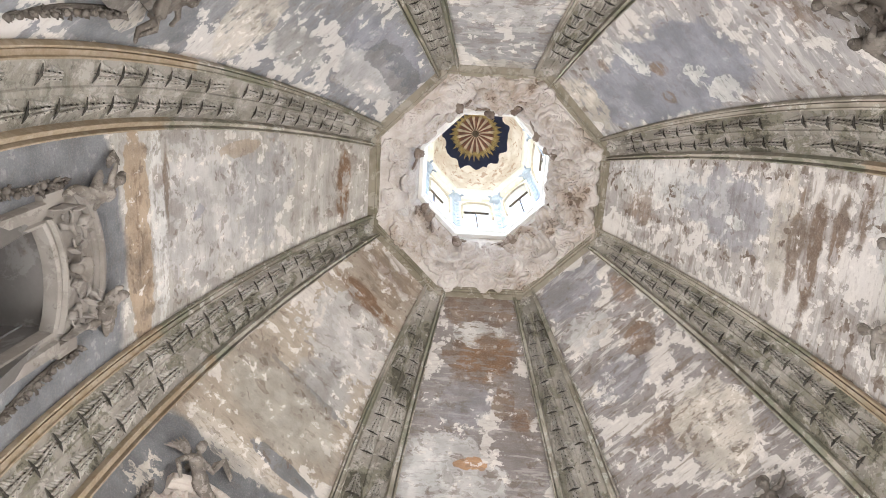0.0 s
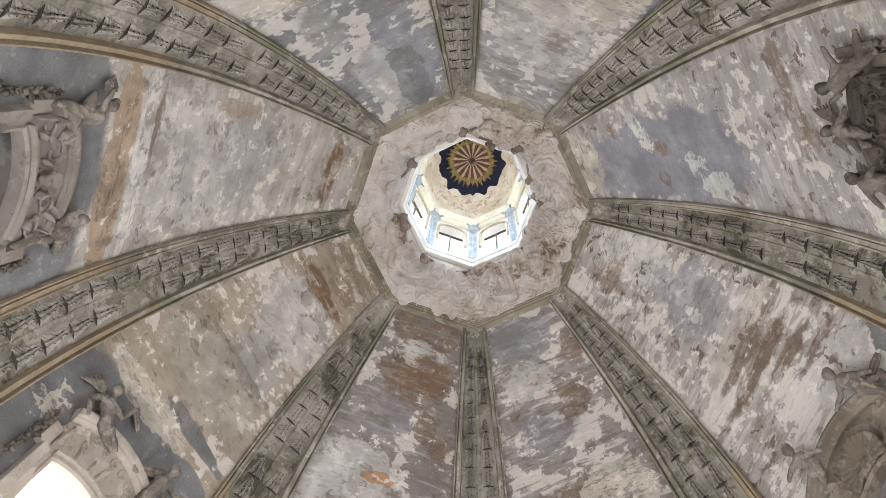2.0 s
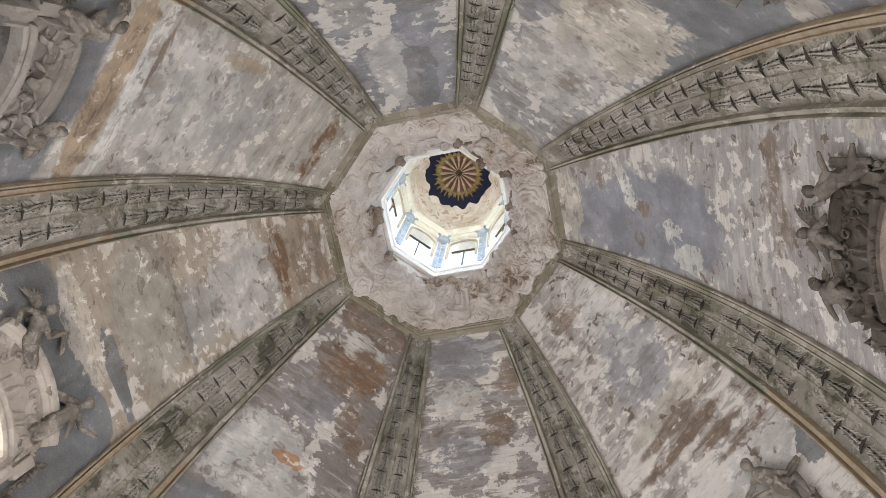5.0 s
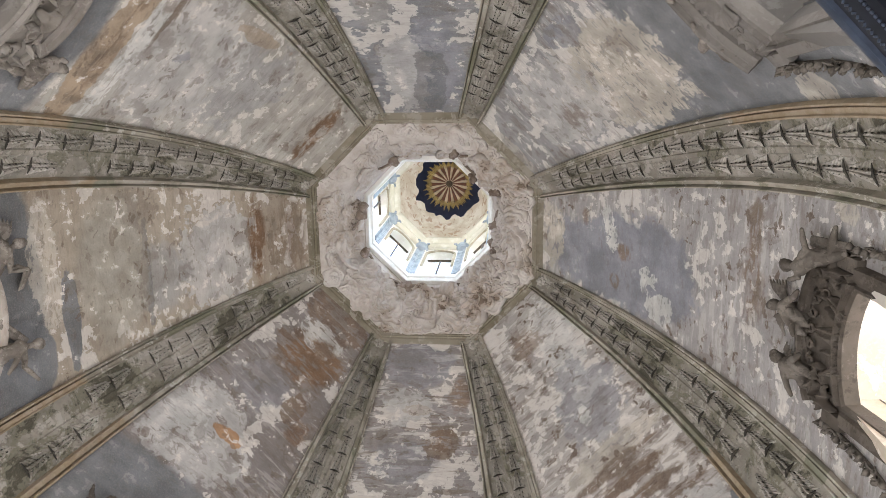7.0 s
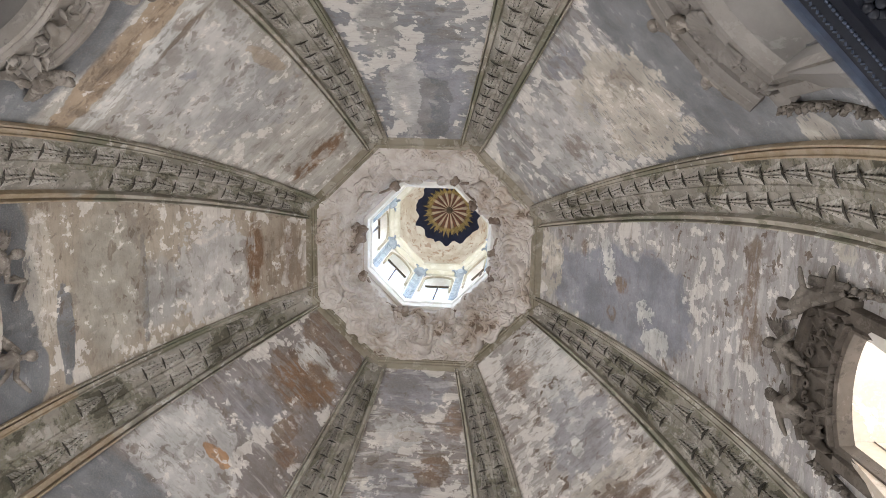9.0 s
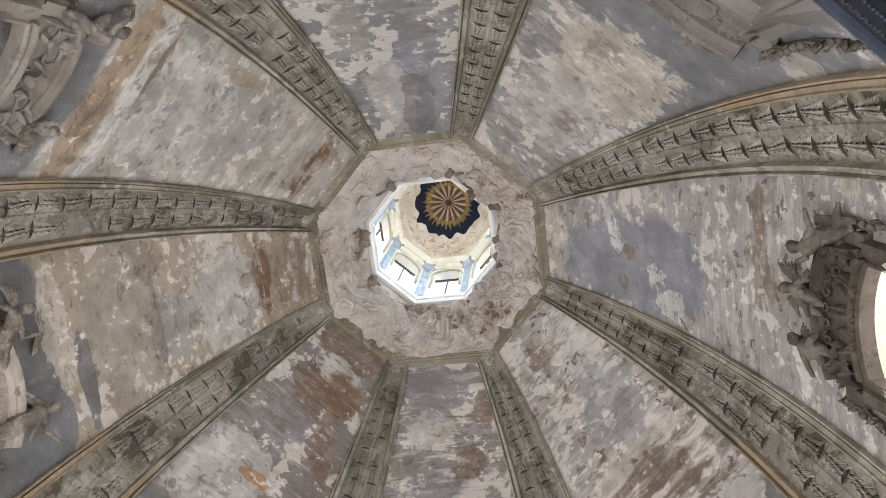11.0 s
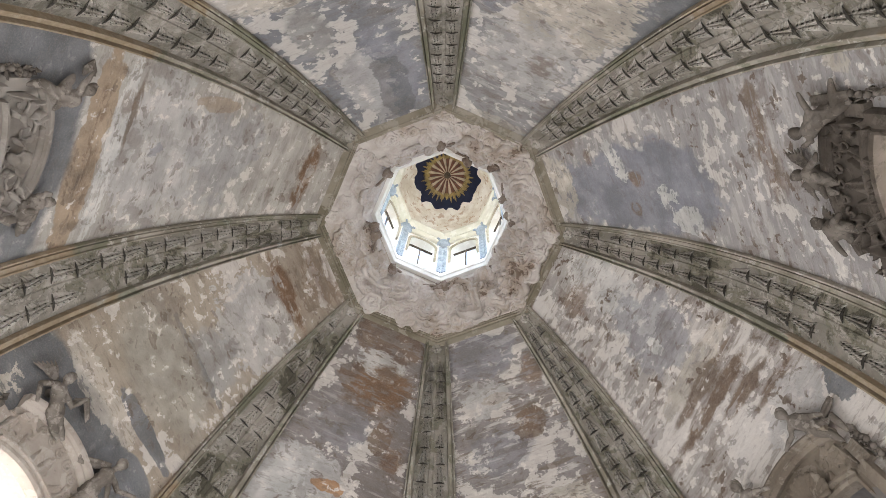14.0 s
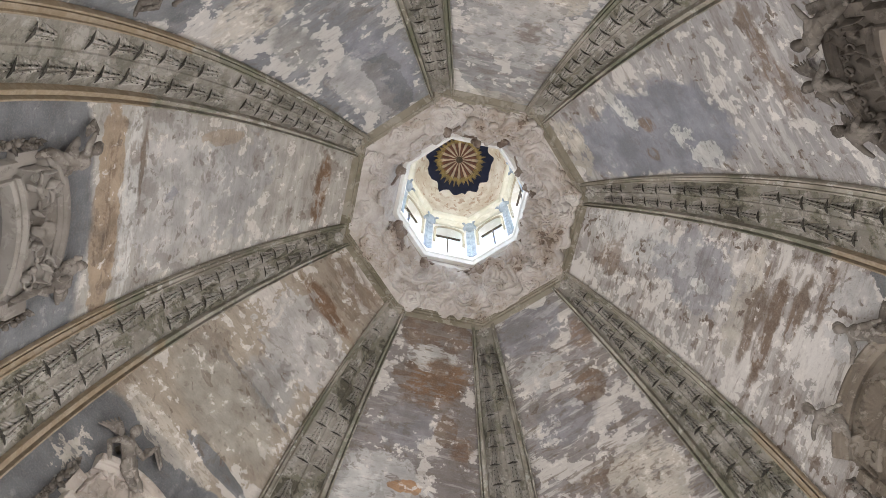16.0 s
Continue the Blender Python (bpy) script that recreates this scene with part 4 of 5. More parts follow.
def leaf(bm, x, y, ang, length, wide, z, curl=0.06):
    """A carved acanthus leaf with a raised rib and a curled tip."""
    m = Matrix.Translation((x, y, z)) @ Matrix.Rotation(ang, 4, "Z")
    rows = []
    for i in range(7):
        f = i / 6
        w = wide * math.sin(math.pi * min(1, 0.12 + 0.88 * f)) * (1 + 0.25 * math.sin(f * 15))
        h = 0.02 + curl * f * f
        rows.append([bm.verts.new(m @ Vector(p)) for p in ((length * f, -w, h - 0.02), (length * f, -0.5 * w, h + 0.02), (length * f, 0, h + 0.05), (length * f, 0.5 * w, h + 0.02), (length * f, w, h - 0.02), (length * f, 0, -0.03))])
    for i in range(6):
        for j in range(6):
            bm.faces.new((rows[i][j], rows[i][(j + 1) % 6], rows[i + 1][(j + 1) % 6], rows[i + 1][j]))
    bm.faces.new(rows[0][::-1]), bm.faces.new(rows[-1])


def shell(bm, cx, cy, r, z, lobes=15, spread=1.0):
    """A fan shell with rounded ribs."""
    for i in range(lobes):
        a = math.pi * (0.5 + spread * ((i + 0.5) / lobes - 0.5) * 1.15)
        tip = Vector((cx + r * math.cos(a), cy + 0.85 * r * math.sin(a), z + 0.10))
        mid = Vector((cx + 0.55 * r * math.cos(a), cy + 0.47 * r * math.sin(a), z + 0.07))
        w = r * 1.15 * math.pi * spread / lobes / 2
        limb(bm, [(cx + 0.1 * r * math.cos(a), cy + 0.08 * r * math.sin(a), z), mid, tip], [0.012, w * 0.6, w * 0.98], 6)
    ball(bm, Vector((cx, cy, z + 0.03)), (0.06, 0.05, 0.06))


def carved(ob, voxel=0.013):
    """Fuses overlapping stalks and leaves into one softened carving."""
    mod = ob.modifiers.new("fuse", "REMESH")
    mod.mode, mod.voxel_size, mod.use_smooth_shade = "VOXEL", voxel, True
    sm = ob.modifiers.new("soften", "SMOOTH")
    sm.factor, sm.iterations = 0.5, 2
    return ob


def surround(kind, mat, group, relief=1.5):
    """A stucco window surround: casing, frieze with carving, segmental hood. x across, y up the slope, z into the room."""
    top = thing("window_surround", "", "window surround", group)
    half, head, foot = 0.62, 0.17, 0.0
    for s in (-1, 1):
        rows = [[Vector((s * x, y, z)) for x, z in ((0.60, -0.1), (0.60, 0.07), (0.64, 0.09), (0.66, 0.06), (0.70, 0.06), (0.72, 0.11), (0.84, 0.12), (0.86, 0.09), (0.86, -0.1))] for y in (-2.0, -0.6, 0.02)]
        verts, faces = loft(rows)
        solid("jamb", verts, faces if s > 0 else [f[::-1] for f in faces], mat, top)
    verts, faces = swept_arch(0.63, head, foot, [(-0.03, -0.1), (-0.03, 0.07), (0.01, 0.09), (0.03, 0.06), (0.07, 0.06), (0.09, 0.11), (0.12, 0.11), (0.14, -0.1)])
    solid("arched_head", verts, faces, mat, top)
    # frieze slab between the arched head and the hood, with stepped shoulders
    n = 20
    low = [(-0.80 + 1.6 * i / n, arch_y(max(-0.62, min(0.62, -0.80 + 1.6 * i / n)), head, foot, 0.62) + 0.02) for i in range(n + 1)]
    upp = [(x, arch_y(x, HOOD_TOP, HOOD_END, 0.82) - 0.02) for x, y in low]
    rows = [[Vector((x, y0, -0.12)), Vector((x, y0, 0.02)), Vector((x, y1, 0.04)), Vector((x, y1, -0.12))] for (x, y0), (_, y1) in zip(low, upp)]
    verts, faces = loft(rows)
    solid("frieze", verts, faces, mat, top)
    bm = bmesh.new()
    for s in (-1, 1):
        box(bm, *sorted((s * 0.78, s * 0.93)), 0.0, 0.34, -0.12, 0.10, None, 0.012)
    part("shoulder", bm, mat, top)
    hood = [(-0.045, -0.12), (-0.045, 0.06), (-0.025, 0.075), (-0.015, 0.10), (0.0, 0.105), (0.01, 0.14), (0.035, 0.15), (0.06, 0.145), (0.07, 0.12), (0.075, -0.12)]
    if mat == STONE_LIT:  # the broad hood, its sunlit white put into the stone colour
        hood = [(1.6 * o, 1.15 * h) for o, h in hood]
    elif kind == "shell":  # a deep projecting hood
        hood = [(1.2 * o, 1.5 * h) for o, h in hood]
    verts, faces = swept_arch(0.82, HOOD_TOP, HOOD_END, hood)
    solid("hood", verts, faces, mat, top)
    bm = bmesh.new()
    if kind == "shell":
        shell(bm, 0, 0.28, 0.31, 0.09, 17, 1.25)
        spiral(bm, -0.10, 0.24, 0.06, 1.4, 0.5, 1, 0.022, 0.10)
        spiral(bm, 0.10, 0.24, 0.06, 1.4, 2.6, -1, 0.022, 0.10)
    elif kind == "scroll":
        shell(bm, 0, 0.36, 0.13, 0.075, 11)
        for s in (-1, 1):
            spiral(bm, s * 0.10, 0.28, 0.05, 1.2, 1.2 if s > 0 else 1.9, s, 0.014, 0.075)
    else:
        for i in range(5):
            x = 0.17 * (i - 2)
            spiral(bm, x, arch_y(x, HOOD_TOP, HOOD_END, 0.82) / 1.2 - 0.14, 0.07, 1.2, 0.6 + 0.5 * i, 1, 0.022, 0.085)
        for i in range(9):
            leaf(bm, 0.075 * (i - 4), 0.17 - 0.005 * (i - 4) ** 2, math.pi / 2 + 0.35 * math.sin(1.7 * i) - 0.12 * (i - 4), 0.30 + 0.05 * (i % 2), 0.045, 0.045, 0.015)
    carved(part("centre_carving", bm, mat, top)).matrix_basis = Matrix.Translation((0, 0.0, -0.04 * relief)) @ Matrix.Diagonal((1.05, 1.2, relief, 1))
    for s in (-1, 1):
        bm = bmesh.new()
        if kind == "scroll":  # a long S of stalks that curls at both ends
            spiral(bm, s * 0.29, 0.47, 0.135, 1.35, 0.2 if s > 0 else 2.9, s, 0.019, 0.075)
            spiral(bm, s * 0.57, 0.32, 0.115, 1.35, 3.4 if s > 0 else -0.3, -s, 0.018, 0.075)
            limb(bm, [(s * 0.36, 0.42, 0.09), (s * 0.42, 0.36, 0.10), (s * 0.47, 0.37, 0.09), (s * 0.50, 0.42, 0.085)], [0.022, 0.03, 0.026, 0.014], 7)
            for x, y, a, g in ((0.42, 0.52, 0.5, 0.13), (0.22, 0.34, 2.4, 0.12), (0.45, 0.27, -0.6, 0.11), (0.60, 0.44, 1.2, 0.11), (0.36, 0.60, 0.1, 0.13)):
                leaf(bm, s * x, y, a if s > 0 else math.pi - a, g, 0.032, 0.07, 0.03)
        else:
            spiral(bm, s * 0.42, 0.43, 0.11, 1.3, 0.3 if s > 0 else 2.8, s, 0.018, 0.075)
            spiral(bm, s * 0.52, 0.52, 0.055, 1.4, 1.0, -s, 0.016, 0.085)
            spiral(bm, s * 0.58, 0.29, 0.065, 1.4, 3.4 if s > 0 else -0.3, -s, 0.02, 0.085)
            rng = random.Random(17)
            for i in range(8):
                a = rng.uniform(-0.2, 1.0) * math.pi / 2
                leaf(bm, s * rng.uniform(0.30, 0.62), rng.uniform(0.20, 0.50), a if s > 0 else math.pi - a, rng.uniform(0.13, 0.20), rng.uniform(0.032, 0.045), 0.05, rng.uniform(0.03, 0.06))
        leaf(bm, s * 0.71, 0.10, math.pi / 2 + s * 0.1, 0.34, 0.035, 0.085, 0.02)
        carved(part("scroll_carving", bm, mat, top)).matrix_basis = Matrix.Translation((0, 0.0, -0.04 * relief)) @ Matrix.Diagonal((1.05, 1.2, relief, 1))
    return top


HOOD_TOP, HOOD_END = 0.88, 0.59


def putto(posed):
    """A winged stucco child figure, about 0.9 m. x across, y up the slope, z into the room."""
    bm = bmesh.new()
    if posed == "sit":
        torso, head, hips = (0.0, 0.30, 0.20), (0.03, 0.60, 0.26), (0.02, 0.08, 0.18)
        arms = [((-0.11, 0.43, 0.22), (-0.26, 0.34, 0.26), (-0.22, 0.16, 0.30)), ((0.12, 0.43, 0.22), (0.24, 0.36, 0.30), (0.36, 0.44, 0.30))]
        legs = [((-0.06, 0.06, 0.22), (-0.10, 0.03, 0.44), (-0.10, -0.22, 0.42), (-0.11, -0.26, 0.50)), ((0.09, 0.05, 0.22), (0.22, 0.0, 0.40), (0.24, -0.24, 0.34), (0.25, -0.28, 0.42))]
    elif posed == "lean":
        torso, head, hips = (0.06, 0.26, 0.18), (0.20, 0.50, 0.24), (-0.06, 0.06, 0.16)
        arms = [((0.18, 0.34, 0.22), (0.30, 0.20, 0.28), (0.34, 0.02, 0.26)), ((0.02, 0.40, 0.20), (-0.14, 0.52, 0.24), (-0.30, 0.56, 0.22))]
        legs = [((-0.10, 0.02, 0.20), (-0.30, 0.06, 0.32), (-0.50, -0.06, 0.24), (-0.58, -0.05, 0.28)), ((-0.02, 0.0, 0.22), (-0.12, -0.14, 0.36), (-0.34, -0.20, 0.28), (-0.42, -0.22, 0.33))]
    else:
        torso, head, hips = (0.0, 0.30, 0.20), (-0.04, 0.58, 0.28), (0.02, 0.06, 0.18)
        arms = [((-0.12, 0.42, 0.22), (-0.30, 0.52, 0.24), (-0.40, 0.70, 0.24)), ((0.12, 0.40, 0.24), (0.20, 0.22, 0.32), (0.08, 0.12, 0.38))]
        legs = [((-0.06, 0.02, 0.20), (-0.10, -0.20, 0.30), (-0.04, -0.44, 0.20), (-0.06, -0.48, 0.28)), ((0.08, 0.02, 0.20), (0.20, -0.14, 0.34), (0.16, -0.36, 0.24), (0.16, -0.40, 0.32))]
    torso, head, hips = Vector(torso), Vector(head), Vector(hips)
    ball(bm, torso + Vector((0, 0.04, 0)), (0.115, 0.145, 0.10))
    ball(bm, torso.lerp(hips, 0.55) + Vector((0, 0, 0.02)), (0.105, 0.12, 0.105))
    ball(bm, hips, (0.125, 0.105, 0.11))
    limb(bm, [torso + Vector((0, 0.12, 0)), head], [0.06, 0.05])
    ball(bm, head, (0.095, 0.115, 0.105))
    for i in range(9):
        t = math.pi * (i / 8)
        ball(bm, head + Vector((0.09 * math.cos(t), 0.03 + 0.09 * math.sin(t), -0.01 + 0.02 * (i % 2))), (0.04, 0.04, 0.045), seg=7, rings=5)
    ball(bm, head + Vector((0, -0.02, 0.105)), (0.02, 0.028, 0.02), seg=6, rings=4)
    for s in (-1, 1):
        ball(bm, head + Vector((0.045 * s, -0.04, 0.075)), (0.035, 0.035, 0.03), seg=7, rings=5)
    for a in arms:
        limb(bm, a, [0.052, 0.044, 0.03])
        ball(bm, Vector(a[-1]), (0.045, 0.05, 0.04), seg=8, rings=5)
    for a in legs:
        limb(bm, a, [0.082, 0.062, 0.046, 0.03])
    for s in (-1, 1) if posed == "sit" else ():
        for j in range(5):
            ball(bm, torso + Vector((s * (0.15 + 0.05 * j), 0.16 + 0.035 * j - 0.02 * j * (j % 2), -0.06)), (0.13, 0.035, 0.03), Matrix.Rotation(s * (0.25 + 0.16 * j), 4, "Z"), 8, 5)
    cloth = [hips + Vector((-0.17, 0.05, 0.02)), hips + Vector((0.0, -0.03, 0.14)), hips + Vector((0.18, 0.0, 0.04)), hips + Vector((0.32, 0.10, -0.06)), hips + Vector((0.40, 0.02, -0.10))]
    limb(bm, cloth, [0.05, 0.06, 0.06, 0.045, 0.02], 8)
    limb(bm, [c + Vector((0.02, -0.06, -0.03)) for c in cloth], [0.04, 0.05, 0.06, 0.04, 0.02], 8)
    limb(bm, [hips + Vector((0, 0.1, -0.02)), hips + Vector((0, 0, -0.2))], [0.10, 0.10])
    return smoothed("putto_statue", bm, FIGURE, 0.014)


def leaf_mesh(seed):
    rng = random.Random(seed)
    bm = bmesh.new()
    leaf(bm, 0, 0, 0, 1.0, 0.36, 0.0, rng.uniform(0.2, 0.5))
    bmesh.ops.recalc_face_normals(bm, faces=bm.faces)
    me = bpy.data.meshes.new("leaf")
    bm.to_mesh(me)
    bm.free()
    me.materials.append(FIGURE)
    me.shade_smooth()
    return me


def garland(side, seed):
    """A drop of stucco leaves and fruit that hangs beside a window and swings outward at its foot."""
    rng = random.Random(seed)
    top = thing("garland", "stucco garland of leaves hanging beside a window surround", "garland", "garlands beside the windows")
    path = [(side * (0.98 + 0.10 * f + 0.26 * f ** 3), 0.42 - 1.75 * f, 0.03) for f in (i / 20 for i in range(21))]
    bm = bmesh.new()
    limb(bm, path, [0.035] * 21, 7)
    part("stem", bm, FIGURE, top)
    bm = bmesh.new()
    ball(bm, Vector((0, 0, 0)), (0.04, 0.04, 0.04), seg=8, rings=6)
    fruit = part("fruit", bm, FIGURE, top)
    fruit.matrix_basis = Matrix.Translation(Vector(path[2]) + Vector((0.02, 0, 0.05)))
    for i in range(66):
        f = i / 65
        x, y = side * (0.98 + 0.10 * f + 0.26 * f ** 3), 0.42 - 1.75 * f
        a = rng.uniform(0, 360)
        g = rng.uniform(0.065, 0.105)
        ob = new("leaf", LEAVES[i % 3])
        ob.parent = top
        ob.matrix_basis = pose(x + 0.02 * math.cos(a), y, rng.uniform(0.03, 0.07), rng.uniform(-15, 15), rng.uniform(-35, 5), a) @ Matrix.Diagonal((g, g, g, 1))
        if i % 5 == 4:
            ob = new("fruit", fruit.data)
            ob.parent = top
            ob.matrix_basis = Matrix.Translation((x + rng.uniform(-0.04, 0.04), y, 0.085))
    return top


LEAVES = [leaf_mesh(s) for s in range(3)]


def at_window(k, x=0.0, y=0.0, n=0.0):
    return panel_frame(k, x, 0.872 - y / UP, n)


FRAMES = {}
for kind, mat, names, words in (
    ("scroll", STONE, "h", "grey stucco window surround with a shell and scrolls under a segmental hood"),
    ("leaf", STONE_BROWN_SHADED, "c", "brown-grey stucco window surround, shade-darkened, with leaf scrolls under a segmental hood"),
    ("leaf", STONE_LIT, "gf", "stucco window surround, pale as if lit, with curled leaves under a segmental hood"),
    ("shell", STONE_DULL, "ba", "grey stucco window surround with a fan shell under a segmental hood"),
    ("shell", STONE_OCHRE, "de", "ochre-grey stucco window surround with a large fan shell"),
):
    proto = surround(kind, mat, "window surrounds of the vault", 0.95 if mat == STONE_LIT else 0.8 if kind == "shell" else 1.6)
    proto["label"] = words
    for i, name in enumerate(names):
        k = "bcdefgha".index(name)
        FRAMES[name] = k
        if i == 0:
            proto.matrix_world = at_window(k)
        else:
            copy_thing(proto, at_window(k))

def figure(joints, mat):
    """A slender winged stucco child from its joints, in metres from its seat. x across, y up the slope, z into the room."""
    bm = bmesh.new()
    head, chest, hips = (Vector(joints[n][0]) for n in ("head", "chest", "hips"))
    spine = (chest - hips).normalized()
    side = spine.cross(Vector((0, 0, 1))).normalized()
    limb(bm, [hips, hips.lerp(chest, 0.5) + Vector((0, 0, 0.015)), chest], [0.098, 0.088, 0.10], 10)
    for s in (-1, 1):
        ball(bm, chest + side * 0.055 * s, (0.06, 0.06, 0.055), seg=8, rings=6)
        ball(bm, hips + side * 0.045 * s, (0.066, 0.066, 0.06), seg=8, rings=6)
    limb(bm, [chest, head], [0.045, 0.036])
    ball(bm, head, (0.072, 0.078, 0.074))
    up = (head - chest).normalized()
    for i in range(9):  # curls
        t = math.pi * i / 8
        ball(bm, head + side * 0.055 * math.cos(t) + up * (0.02 + 0.05 * math.sin(t)) + Vector((0, 0, 0.012 * (i % 2))), (0.03, 0.03, 0.032), seg=7, rings=5)
    ball(bm, head - up * 0.02 + Vector((0, 0, 0.066)), (0.014, 0.018, 0.014), seg=6, rings=4)
    for n, radii in (("arm", (0.043, 0.037, 0.024)), ("arm2", (0.043, 0.037, 0.024)), ("leg", (0.068, 0.054, 0.028)), ("leg2", (0.068, 0.054, 0.028))):
        pts = [Vector(p) for p in joints[n]]
        mid = [pts[0], pts[0].lerp(pts[1], 0.55) + Vector((0, 0, 0.01)), pts[1], pts[1].lerp(pts[2], 0.45) + Vector((0, 0, 0.008)), pts[2]]
        limb(bm, mid, [radii[0], 1.02 * radii[0], radii[1], 0.95 * radii[1], radii[2]], 8)
        ball(bm, pts[2], (0.03, 0.03, 0.022), seg=7, rings=5)
    for n in ("wing", "wing2"):
        if n in joints:
            root, tip = (Vector(p) for p in joints[n])
            across = (tip - root).cross(Vector((0, 0, 1))).normalized()
            for j in range(6):
                end = root.lerp(tip, 1 - 0.10 * j) + across * (0.05 * j - 0.08)
                limb(bm, [root + across * 0.012 * (j - 2), root.lerp(end, 0.6) + Vector((0, 0, 0.03)), end], [0.02, 0.024, 0.012], 6)
    if "cloth" in joints:
        pts = [Vector(p) for p in joints["cloth"]]
        across = (pts[2] - pts[0]).cross(Vector((0, 0, 1))).normalized()
        for j in range(4):
            limb(bm, [p + across * 0.026 * (j - 1.5) + Vector((0, 0, 0.012 * (j % 2))) for p in pts], [0.022, 0.030, 0.014], 6)
    knees = [Vector(joints[n][1]) for n in ("leg", "leg2")]
    for j in range(6):  # folds of a loincloth
        end = knees[0].lerp(knees[1], j / 5)
        start = hips + side * 0.035 * (j - 2.5) + spine * 0.05
        limb(bm, [start + Vector((0, 0, 0.05)), start.lerp(end, 0.45) + Vector((0, 0, 0.06 + 0.02 * (j % 2))), start.lerp(end, 0.8) + Vector((0, 0, 0.045))], [0.022, 0.026, 0.016], 6)
    limb(bm, [hips, hips - Vector((0, 0.02, hips.z + 0.06))], [0.075, 0.085])
    limb(bm, [chest, Vector((chest.x, chest.y, -0.04))], [0.05, 0.06])
    return smoothed("putto_statue", bm, mat, 0.011)


